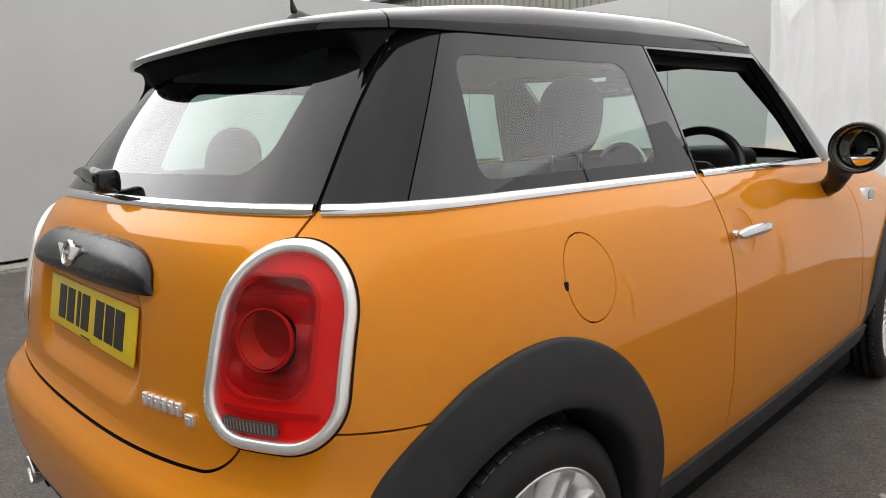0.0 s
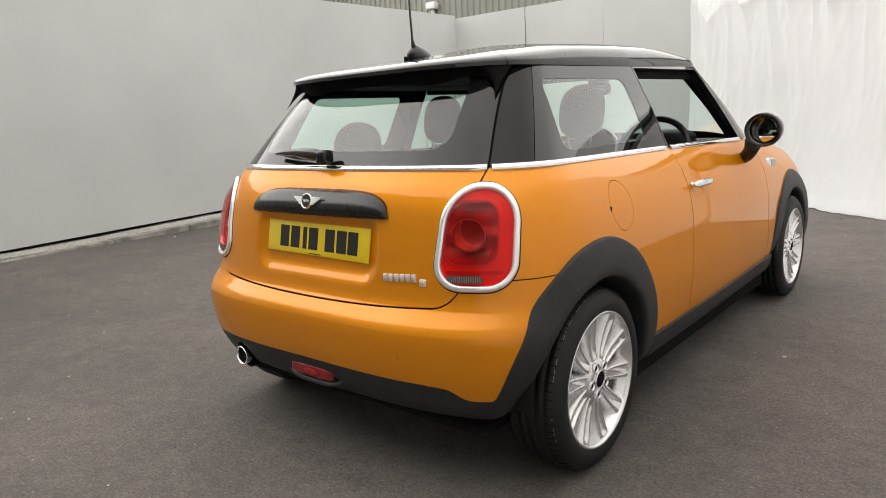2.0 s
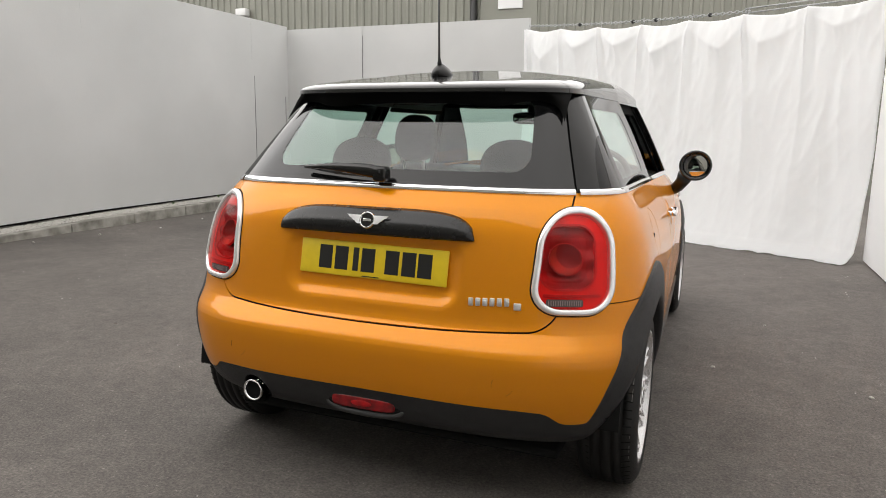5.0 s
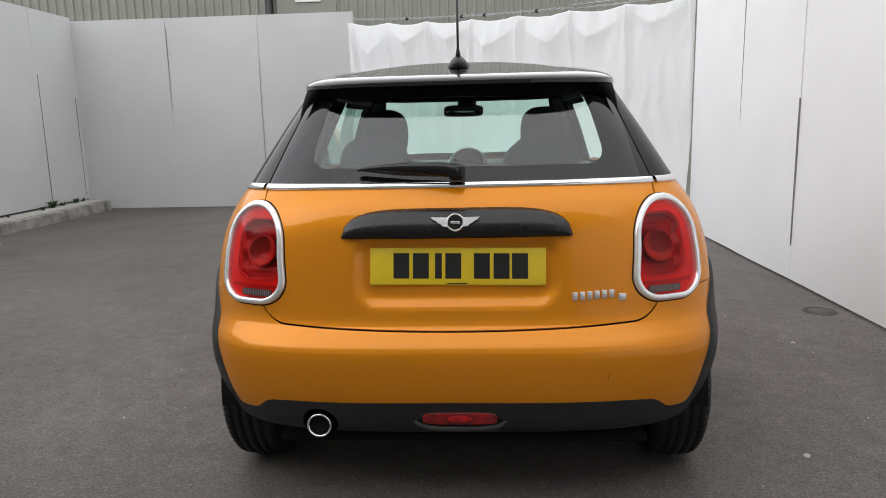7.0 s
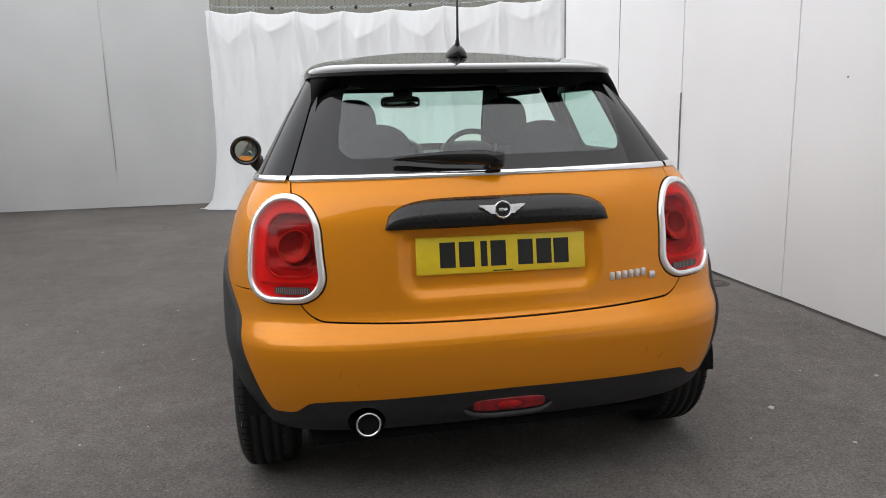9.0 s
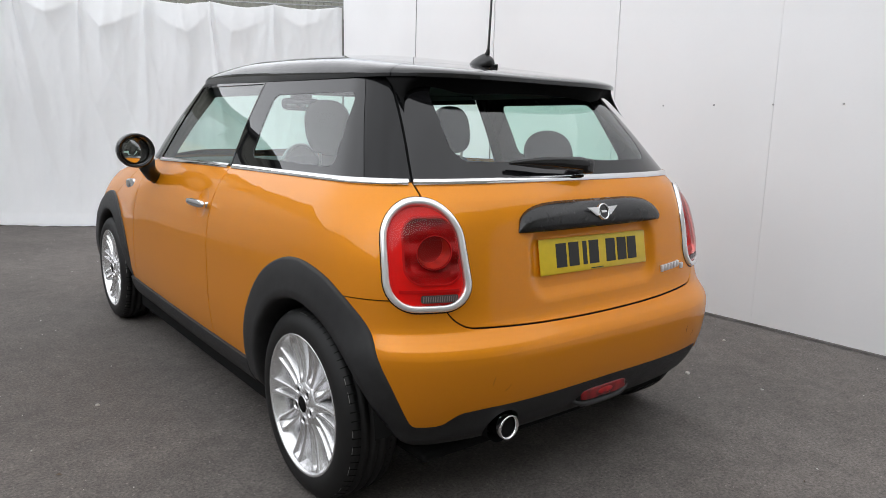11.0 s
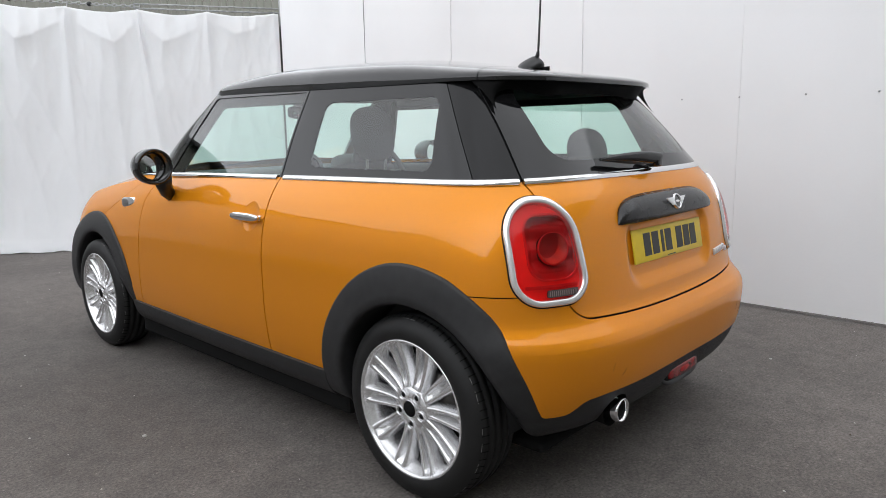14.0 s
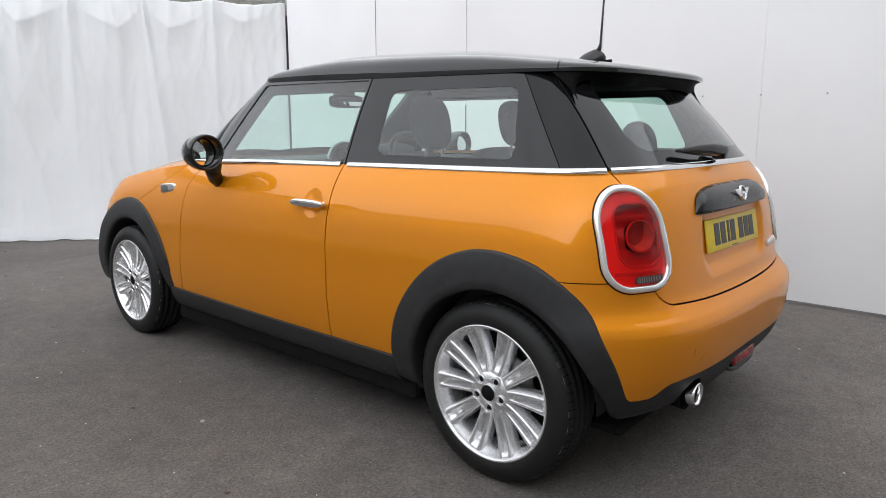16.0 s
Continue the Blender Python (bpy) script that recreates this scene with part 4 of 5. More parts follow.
def rear_clear(P):
    x, z = P[:, 0], P[:, 2]
    return np.where(P[:, 1] < 0.3, -rounded(x / (1 - 0.42 * (z - 1.1)), z - 1.20, 0.462, 0.122, 0.06), -1)


panel("rear_window_border", GLASSHOUSE, [lambda P: d_line(P) - 0.003, lambda P: -rear_clear(P)], BLACK_GLASS, car, depth=0.006, label="black border of the rear window")
panel("rear_window", GLASSHOUSE, [rear_clear], GLASS, car, depth=0, off=-0.001, label="tinted rear window glass")
for side in ("right", "left"):
    panel("rear_pillar", GLASSHOUSE, [lambda P: -d_line(P) - 0.003, lambda P: -c_line(P) - 0.0015, lambda P: 0.6 - P[:, 1]], PILLAR_BLACK, car, side, depth=0.012)
    panel("quarter_window_border", GLASSHOUSE, [lambda P: c_line(P) - 0.0015, lambda P: 0.772 - P[:, 1], lambda P: -quarter_clear(P), lambda P: -d_line(P)], BLACK_GLASS, car, side, depth=0.006)
    panel("quarter_window", GLASSHOUSE, [quarter_clear], GLASS, car, side, depth=0, off=-0.001, label="tinted quarter window glass")
    panel("door_window_frame", GLASSHOUSE, [lambda P: P[:, 1] - 0.780, lambda P: a_line(P), lambda P: -door_clear(P)], BLACK_PAINT, car, side, depth=0.03)
    panel("door_seal", GLASSHOUSE, [lambda P: P[:, 1] - 0.785, lambda P: a_line(P) - 0.005, lambda P: -np.minimum(a_line(P) - 0.056, 1.312 - P[:, 2])], MATT_BLACK, car, side, depth=0.012, off=-0.034)
    panel("windscreen_pillar", GLASSHOUSE, [lambda P: -a_line(P) - 0.003, lambda P: P[:, 0] - 0.575 + 0.30 * (P[:, 2] - 1.0)], BLACK_PAINT, car, side, depth=0.03)
    # dark core behind the joints of the pillars
    for core in (lambda P: 0.02 - np.abs(c_line(P)), lambda P: 0.012 - np.abs(d_line(P)), lambda P: 0.016 - np.abs(P[:, 1] - 0.776)):
        panel("pillar_core", GLASSHOUSE, [core], DARK, car, side, depth=0, off=-0.007)
panel("door_window", GLASSHOUSE, [door_clear], GLASS, car, "left", depth=0, off=-0.004, label="raised tinted door window glass")
panel("windscreen", GLASSHOUSE, [lambda P: -a_line(P) - 0.003, lambda P: -(P[:, 0] - 0.575 + 0.30 * (P[:, 2] - 1.0))], SCREEN_GLASS, car, depth=0, off=-0.002, label="clear windscreen glass")

# ---- roof and spoiler: one dome, split behind the aerial ----
r_mid = curve((-0.30, 1.366), (-0.20, 1.377), (0.10, 1.422), (0.60, 1.466), (1.0, 1.475), (1.40, 1.440), (1.65, 1.368))
rim_z = curve((-0.30, 1.338), (-0.10, 1.341), (0.80, 1.350), (1.45, 1.360), (1.60, 1.345))
th = np.linspace(0, math.pi / 2, 400)
side_h = curve((-0.3, 0.030), (-0.05, 0.040), (0.3, 0.056), (1.0, 0.066), (1.38, 0.048), (1.63, 0.014))
W_R, ROOF_TAIL = 0.569, -0.222
rim_pts = plan_row(W_R, ROOF_TAIL, 0.16, 3.3, 1.44, 1.645, 2.4, (60, 60, 36), lambda y: 1 - 0.042 * np.clip((0.75 - y) / 0.75, 0, 1.1))
core = np.array((0.0, 0.62))
rows = []
for rho in np.concatenate([np.linspace(0.02, 0.9, 26), np.linspace(0.91, 0.98, 10), [0.985, 0.99, 0.994, 0.997, 0.999, 1.0]])[::-1]:
    q = core + (rim_pts - core) * rho
    z0 = rim_z(rim_pts[:, 1])
    mid = r_mid(q[:, 1])
    edge = side_h(rim_pts[:, 1]) * np.sqrt(np.maximum(0.0, 1 - rho ** np.interp(rim_pts[:, 1], (0.0, 0.4), (9, 22))))
    z = z0 + edge + np.maximum(mid - z0 - side_h(rim_pts[:, 1]), 0.0) * (1 - rho ** 2.2)
    rows.append(np.stack([q[:, 0], q[:, 1], z], axis=1))
rows.insert(0, np.stack([rim_pts[:, 0], rim_pts[:, 1], rim_z(rim_pts[:, 1]) - 0.010], axis=1))
ROOF = grid_surface(rows)
ROOF = (ROOF[0], np.where((ROOF[1][:, 2] < -0.2)[:, None], -ROOF[1], ROOF[1]), ROOF[2])
split = lambda P: P[:, 1] - (0.035 - 0.50 * np.maximum(np.abs(P[:, 0]) - 0.20, 0) ** 1.6)
panel("roof", ROOF, [lambda P: split(P) - 0.002], BLACK_PAINT, car, depth=0.012, label="glossy black roof")
spoiler = panel("roof_spoiler", ROOF, [lambda P: -split(P) - 0.002], BLACK_PAINT, car, depth=0.010, label="glossy black roof spoiler")


SOFFIT = curve((0, 1.296), (0.20, 1.290), (0.28, 1.283), (0.34, 1.287), (0.40, 1.300), (0.44, 1.302), (0.475, 1.294), (0.505, 1.272), (0.530, 1.232))


def soffit_low(x):
    """Height on the rear window where the spoiler's underside meets it."""
    return SOFFIT(x)


# underside of the spoiler: from its rim in to the glass
P, F = [], []
m = 121
for k in range(m):
    u = -1 + 2 * k / (m - 1)
    x0 = abs(u)
    xr = 0.488 * x0 + 0.038 * max(0.0, (x0 - 0.88) / 0.12) ** 1.5
    q = min(xr / (W_R * 0.956), 0.999)
    yr_ = 0.16 - (0.16 - ROOF_TAIL) * (1 - q ** 3.3) ** (1 / 3.3)
    xg = 0.528 * x0
    zg = float(soffit_low(xg))
    vg = (zg - 1.026) / (1.336 - 1.026)
    qg = min(xg / float(g_width(vg)), 0.999)
    ysg = 0.16 * vg
    yg = ysg - (ysg - float(g_tail(vg))) * (1 - qg ** 3.0) ** (1 / 3.0) - 0.006
    sg = math.copysign(1, u)
    zr = float(rim_z(yr_)) - 0.010
    for s in np.linspace(0, 1, 7):
        bulge = -0.02 * math.sin(math.pi * s)
        P.append((sg * (xr * (1 - s) + xg * s), (yr_ + 0.012) * (1 - s) + yg * s, zr * (1 - s) + zg * s - bulge * 0.5))
for k in range(m - 1):
    for j in range(6):
        F.append((k * 7 + j, k * 7 + j + 1, (k + 1) * 7 + j + 1, (k + 1) * 7 + j))
raw("underside", P, F, MATT_BLACK, spoiler)
bm = bmesh.new()
box(bm, (-0.095, -0.165, 1.300), (0.095, -0.150, 1.309), 0.003)
part("brake_light", bm, LAMP_DARK, spoiler, "dark red high brake light strip")

# headlining under the roof
P, N, F = ROOF
panel("headlining", (P * np.array((0.93, 1, 1)) + np.array((0, 0, -0.035)), N, F), [lambda P: P[:, 2] - 1.312, lambda P: P[:, 1] + 0.02, lambda P: 1.44 - P[:, 1]], LINING, car, depth=0)

# ---- bonnet ----
P, F = [], []
top = [p for p in BODY[0].reshape(len(levels), -1, 3)[-1] if p[1] > 1.76]
k = len(top)
steps = 12
for i, p in enumerate(top):
    for j in range(steps + 1):
        s = j / steps
        x = p[0] * (1 - s)
        lift = 0.075 * (1 - (1 - s) ** 2.5) * min(1, max(0.15, (3.25 - p[1]) / 0.8))
        P.append((x, p[1] + 0.42 * (1 - (1 - s) ** 2) * max(0.0, 1 - (p[1] - 1.76) / 1.35), p[2] + lift - 0.05 * s * max(0.0, 1 - (p[1] - 1.76) / 1.35)))
n1 = len(P)
P += [(-a, b, c) for a, b, c in P]
for i in range(k - 1):
    for j in range(steps):
        f = (i * (steps + 1) + j, (i + 1) * (steps + 1) + j, (i + 1) * (steps + 1) + j + 1, i * (steps + 1) + j + 1)
        F += [f, tuple(n1 + q for q in reversed(f))]
raw("bonnet", P, F, PAINT, car, "orange painted bonnet")

# ---- wheel arch trims and wells ----
def arch_trim(centre, edge, inner, a0, a1, side, name="wheel_arch_trim"):
    P, F = [], []
    n, prof = 64, ((1.0, -0.010), (1.0, 0.005), (0.985, 0.009), (0.93, 0.011), (0.6, 0.013), (0.25, 0.015), (0.06, 0.016), (0.0, 0.010), (-0.02, 0.0), (-0.03, -0.06), (-0.03, -0.30))
    for i in range(n + 1):
        a = a0 + (a1 - a0) * i / n
        ro = float(edge(a))
        ca, sa = math.cos(radians(a)), math.sin(radians(a))
        for t, off in prof:
            r = inner + (ro - inner) * max(t, -0.03)
            y, z = centre[0] + r * ca, centre[1] + r * sa
            zz = max(z, 0.215)
            yb = max(y, -0.52)
            x = float(side_x(np.array(yb), np.array(zz))) if t >= 0 else float(side_x(np.array(centre[0] + inner * ca), np.array(max(centre[1] + inner * sa, 0.215))))
            tuck = 0.040 * max(0.0, (a - 150.0) / 38.0) ** 1.5
            P.append(((x + off - tuck) * side, y, z))
    m = len(prof)
    for i in range(n):
        for j in range(m - 1):
            f = (i * m + j, (i + 1) * m + j, (i + 1) * m + j + 1, i * m + j + 1)
            F.append(f if side > 0 else f[::-1])
    return raw(name, P, F, PLASTIC, car, "black plastic wheel arch trim")


for s in (1, -1):
    arch_trim(ARCH_R, arch_edge, 0.348, -15, 171.3, s)
    arch_trim(ARCH_R, arch_edge, 0.348, 171.8, 186, s, "arch_trim_end")
    arch_trim(ARCH_F, lambda a: 0.462, 0.350, -10, 184, s)
# wells and floor pan
for c in (ARCH_R, ARCH_F):
    for s in (1, -1):
        bm = bmesh.new()
        lathe(bm, [(0.352, 0.78 * s), (0.352, 0.50 * s), (0.0, 0.50 * s)], "x", (0, *c), 40, -2, 180)
        part("wheel_well", bm, DARK, car)
bm = bmesh.new()
box(bm, (-0.52, -0.28, 0.15), (0.52, 3.1, 0.25), 0.02)
box(bm, (-0.75, 0.38, 0.15), (0.75, 2.1, 0.24), 0.02)
part("floor_pan", bm, DARK, car, smooth=False)

# ---- tail lamps ----
def on_body(a, z):
    """The place and outward normal on the body at height z whose distance along the lamp's width is a."""
    v = (z - ZLOW) / (1.025 - ZLOW)

    def at(vv):
        th = np.linspace(0.35, 1.45, 300)
        n, w, t = float(crown(vv)), float(half_width(vv)), float(tail(vv))
        x, y = w * np.sin(th) ** (2 / n), YS - (YS - t) * np.cos(th) ** (2 / n)
        aa = (x - LAMP_C[0]) * LAMP_T[0] + (y - LAMP_C[1]) * LAMP_T[1]
        return lambda q: np.array((np.interp(q, aa, x), np.interp(q, aa, y), ZLOW + vv * (1.025 - ZLOW)))
    f = at(v)
    p = f(a)
    du = f(a + 0.004) - f(a - 0.004)
    dv = at(v + 0.01)(a) - at(v - 0.01)(a)
    n = np.cross(du, dv)
    return p, n / np.linalg.norm(n)


def outline(inset, count=96):
    """Points (a, z) round the lamp, inset from the ring's outer edge."""
    pts = []
    for k in range(count):
        th = 2 * math.pi * k / count
        # march outwards from the centre to the rounded rectangle
        lo, hi = 0.0, 0.4
        for _ in range(30):
            m = (lo + hi) / 2
            if egg(np.array(m * math.cos(th)), np.array(m * math.sin(th)), inset) < 0:
                lo = m
            else:
                hi = m
        b = lo * math.sin(th)
        pts.append((lo * math.cos(th) * (1.0 - 0.45 * b) - 0.014 + 0.13 * b, LAMP_C[2] + b))
    return pts


def lamp_ring(name, inset, width, height, sink, mat, parent, side, label=""):
    """A half-round bead that follows the lamp's outline on the body."""
    outer, inner = outline(inset), outline(inset + width)
    P, F = [], []
    prof = [(0.0, -0.014), (0.0, 0.0), (0.05, 0.5), (0.16, 0.86), (0.5, 1.0), (0.80, 0.93), (0.93, 0.65), (1.0, 0.0), (1.0, -0.014)]
    m = len(prof)
    for (a0, z0), (a1, z1) in zip(outer, inner):
        for s, h in prof:
            p, n = on_body(a0 + (a1 - a0) * s, z0 + (z1 - z0) * s)
            p = p + n * ((h * height if h >= 0 else h) + sink)
            P.append((p[0] * side, p[1], p[2]))
    k = len(outer)
    for i in range(k):
        for j in range(m - 1):
            f = (i * m + j, ((i + 1) % k) * m + j, ((i + 1) % k) * m + j + 1, i * m + j + 1)
            F.append(f if side > 0 else f[::-1])
    return raw(name, P, F, mat, parent, label)


def finer(rows, times):
    """A grid with more points between its rows and columns."""
    G = np.array(rows)
    for axis in (0, 1):
        n = G.shape[axis]
        t = np.linspace(0, n - 1, (n - 1) * times + 1)
        i = np.minimum(t.astype(int), n - 2)
        f = (t - i).reshape((-1, 1, 1) if axis == 0 else (1, -1, 1))
        G = np.take(G, i, axis) * (1 - f) + np.take(G, i + 1, axis) * f
    return G


G = BODY[0].reshape(len(levels), -1, 3)
col = [j for j in range(G.shape[1]) if 0.44 < G[len(levels) // 2, j, 0] and G[len(levels) // 2, j, 1] < -0.16]
row = [i for i in range(len(levels)) if 0.655 < G[i, 0, 2] < 1.01]
LAMP_SKIN = grid_surface(finer(G[row[0]:row[-1] + 1, col[0] - 2:col[-1] + 1], 5))


def lamp_centre(P):
    q = P - LAMP_C
    return np.hypot((q @ LAMP_T + 0.044) / 1.06, q[:, 2] - 0.009)


def across(P):
    return (P - LAMP_C) @ LAMP_T


def bowl(P):
    """Signed distance to the window of the inner bowl, which leans with the lamp."""
    b = P[:, 2] - LAMP_C[2] - 0.013
    return rounded((across(P) + 0.034 - 0.12 * b) / (1 - 0.6 * b), b, 0.079, 0.092, 0.052)


def lens_rise(P):
    return 0.004 + 0.012 * np.clip(-(lamp(P) + 0.0185) / 0.07, 0, 1) ** 0.6


for side, sgn in (("right", 1), ("left", -1)):
    lens_part = panel("tail_lamp", LAMP_SKIN, [lambda P: -lamp(P) - 0.0185], LENS, car, side, depth=0.010, off=lens_rise, label="red tail lamp lens in a chrome ring")
    lamp_ring("chrome_ring", 0.0, 0.0200, 0.0105, 0.002, RING_CHROME, lens_part, sgn, "rounded chrome lamp ring")
    lamp_ring("rubber_seal", -0.0035, 0.004, 0.001, 0.0005, DARK, lens_part, sgn)
    panel("reflector", LAMP_SKIN, [lambda P: -lamp(P) - 0.017, lambda P: bowl(P)], LAMP_BRIGHT, lens_part, side, depth=0.016, off=-0.006, label="bright red light guide round the lamp")
    panel("bowl_lip", LAMP_SKIN, [lambda P: bowl(P) + 0.0028, lambda P: 0.0028 - bowl(P)], LAMP_LIP, lens_part, side, depth=0.004, off=-0.002)
    # the bowl steps inwards in terraces towards the bulb
    panel("inner_bowl", LAMP_SKIN, [lambda P: -bowl(P), lambda P: lamp_centre(P) - 0.047], LAMP_RED, lens_part, side, depth=0,
          off=lambda P: -0.016 - 0.010 * np.clip(-bowl(P) / 0.02, 0, 1) + 0.005 * np.sin((P[:, 2] - LAMP_C[2]) * 105.0 + 0.6))
    panel("bulb_ring", LAMP_SKIN, [lambda P: 0.0474 - lamp_centre(P), lambda P: lamp_centre(P) - 0.0453], LAMP_LIP, lens_part, side, depth=0.010, off=-0.007)
    panel("bulb_bowl", LAMP_SKIN, [lambda P: 0.0462 - lamp_centre(P)], LAMP_DARK, lens_part, side, depth=0, off=lambda P: -0.030 + 0.020 * (lamp_centre(P) / 0.046) ** 2)
    panel("bulb", LAMP_SKIN, [lambda P: 0.0430 - lamp_centre(P), lambda P: np.hypot(across(P) + 0.030, P[:, 2] - LAMP_C[2] - 0.024) - 0.040], LAMP_AMBER, lens_part, side, depth=0.002,
          off=lambda P: -0.027 + 0.020 * (lamp_centre(P) / 0.046) ** 2)
    strip_at = lambda P: rounded(across(P) + 0.056, P[:, 2] - 0.713, 0.051, 0.0105, 0.006)
    panel("lower_guide", LAMP_SKIN, [lambda P: -rounded(across(P) + 0.030, P[:, 2] - 0.732, 0.085, 0.005, 0.004), lambda P: -lamp(P) - 0.024], LAMP_LIP, lens_part, side, depth=0.004, off=-0.003)
    panel("reversing_strip", LAMP_SKIN, [lambda P: -strip_at(P)], LAMP_CLEAR, lens_part, side, depth=0.006, off=lambda P: lens_rise(P) + 0.0015)
    # fine upright ribs of the reversing lens
    P, F = [], []
    for k in range(15):
        for da, z in ((-0.0012, 0.7055), (0.0012, 0.7055), (0.0012, 0.7205), (-0.0012, 0.7205)):
            p, nn = on_body(-0.100 + 0.0063 * k + da, z)
            q = p + nn * (float(lens_rise(p[None, :])[0]) + 0.0030)
            P.append((q[0] * sgn, q[1], q[2]))
        F.append(tuple(range(4 * k, 4 * k + 4)) if sgn > 0 else tuple(range(4 * k + 3, 4 * k - 1, -1)))
    tagged(raw("lens_rib", P, F, LAMP_RIB, lens_part, smooth=False), kind="stuff")


# ---- wheels ----
def wheel(side):
    """A road wheel about its own centre, its outer face towards side * x."""
    root = new("wheel")
    tyre_bm = bmesh.new()
    prof = [(0.218, -0.085), (0.232, -0.096), (0.258, -0.1005), (0.286, -0.090), (0.297, -0.078)]
    for g in (-0.048, -0.017, 0.017, 0.048):
        prof += [(0.3045 if abs(g) < 0.03 else 0.303, g - 0.006), (0.297, g - 0.004), (0.297, g + 0.004), (0.3045 if abs(g) < 0.03 else 0.303, g + 0.006)]
    prof += [(0.2990, 0.066), (0.294, 0.073), (0.286, 0.080), (0.277, 0.0860), (0.267, 0.0905), (0.257, 0.0930), (0.247, 0.0935), (0.237, 0.0925), (0.230, 0.090), (0.218, 0.085)]
    lathe(tyre_bm, [(r, h * side) for r, h in prof], "x", (0, 0, 0), 120)
    # sipes across the shoulder
    tyre = part("tyre", tyre_bm, RUBBER, root, "black low-profile tyre")
    P, F = [], []
    for i in range(72):
        for hh in (0.062, -0.062):
            a = radians(360 * i / 72 + (2 if hh < 0 else 0))
            k = len(P)
            for da, h2, r in ((-0.006, hh - 0.011, 0.3050), (0.006, hh - 0.011, 0.3050), (0.009, hh + 0.014, 0.2955), (-0.003, hh + 0.014, 0.2955)):
                hx = math.copysign(abs(h2), hh) if hh > 0 else -math.copysign(abs(-hh + (h2 - hh)), 1)
                P.append((hx * side, r * math.cos(a + da), r * math.sin(a + da)))
            F.append((k, k + 1, k + 2, k + 3))
    tagged(raw("tread_cut", P, F, DARK, tyre, smooth=False), kind="stuff")
    P, F = [], []
    rs = random.Random(3 + side)
    a = 0.0
    while a < 6.28:
        ln = rs.uniform(0.03, 0.13)
        if rs.random() < 0.62:
            for q in range(5):
                b = a + ln * q / 4
                for r, h in ((0.2958, 0.0722), (0.2948, 0.0735)):
                    P.append((h * side, r * math.cos(b), r * math.sin(b)))
            k = len(P) - 10
            F += [(k + 2 * q, k + 2 * q + 1, k + 2 * q + 3, k + 2 * q + 2) for q in range(4)]
        a += ln + rs.uniform(0.02, 0.10)
    tagged(raw("scuff_mark", P, F, SCUFF, tyre, smooth=False), kind="stuff")
    rim_bm = bmesh.new()
    lathe(rim_bm, [(r, h * side) for r, h in ((0.205, -0.09), (0.198, -0.02), (0.199, 0.035), (0.204, 0.056), (0.2125, 0.068), (0.2160, 0.080), (0.2190, 0.0875), (0.2235, 0.0905), (0.2275, 0.0895), (0.2285, 0.084), (0.220, 0.080), (0.214, 0.0))], "x", (0, 0, 0), 96)
    rim = part("rim", rim_bm, SILVER, root, "silver alloy rim")
    base = bmesh.new()
    # one spoke: two raised rails with a hollow between them, from the hub to the rim
    ns = 18
    us = (-1.0, -1.0, -0.94, -0.84, -0.70, -0.57, -0.50, -0.44, -0.38, -0.34, 0.0, 0.34, 0.38, 0.44, 0.50, 0.57, 0.70, 0.84, 0.94, 1.0, 1.0)
    nw = len(us)
    vs = []
    for i in range(ns + 1):
        s = i / ns
        r = 0.050 + (0.2165 - 0.050) * s
        half = min(0.0180 + 0.0115 * s, 0.29 * r)
        dish = 0.074 - 0.010 * math.sin(math.pi * s ** 0.8) + 0.006 * s
        hollow = 0.042 * min(1.0, max(0.0, (s - 0.20) / 0.14)) * math.sqrt(min(1.0, max(0.0, (0.93 - s) / 0.10)))
        row = []
        for j, u in enumerate(us):
            side_wall = -0.045 if j in (0, nw - 1) else -0.0045 * (abs(abs(u) - 0.70) / 0.30) ** 2.2 if abs(u) > 0.5 else 0.0
            h = dish + side_wall - hollow * math.exp(-(u / 0.46) ** 14)
            row.append((r, u * half * (1.22 if j in (0, nw - 1) else 1.0), h))
        vs.append(row)
    for k in range(10):
        a = radians(36 * k + 18)
        ca, sa = math.cos(a), math.sin(a)
        bm = base if k == 0 else bmesh.new()
        gr = [[bm.verts.new((h * side, r * ca - u * sa, r * sa + u * ca)) for r, u, h in row] for row in vs]
        for i in range(ns):
            for j in range(nw - 1):
                bm.faces.new((gr[i][j], gr[i][j + 1], gr[i + 1][j + 1], gr[i + 1][j]))
        bmesh.ops.recalc_face_normals(bm, faces=bm.faces)
        part("spoke", bm, SILVER, rim)
    hub = bmesh.new()
    lathe(hub, [(r, h * side) for r, h in ((0.072, 0.040), (0.072, 0.064), (0.066, 0.072), (0.046, 0.076), (0.036, 0.078), (0.030, 0.074), (0.0, 0.074))], "x", (0, 0, 0), 40)
    hub_ob = part("hub", hub, SILVER, rim)
    cap = bmesh.new()
    lathe(cap, [(r, h * side) for r, h in ((0.0275, 0.072), (0.0275, 0.080), (0.0, 0.0825))], "x", (0, 0, 0), 30)
    part("centre_cap", cap, DARK, rim, "black centre cap")
    cap = bmesh.new()
    lathe(cap, [(r, h * side) for r, h in ((0.0275, 0.072), (0.0300, 0.0815), (0.0285, 0.0835), (0.0262, 0.0815))], "x", (0, 0, 0), 30)
    part("cap_ring", cap, CHROME, rim, "thin chrome ring round the cap")
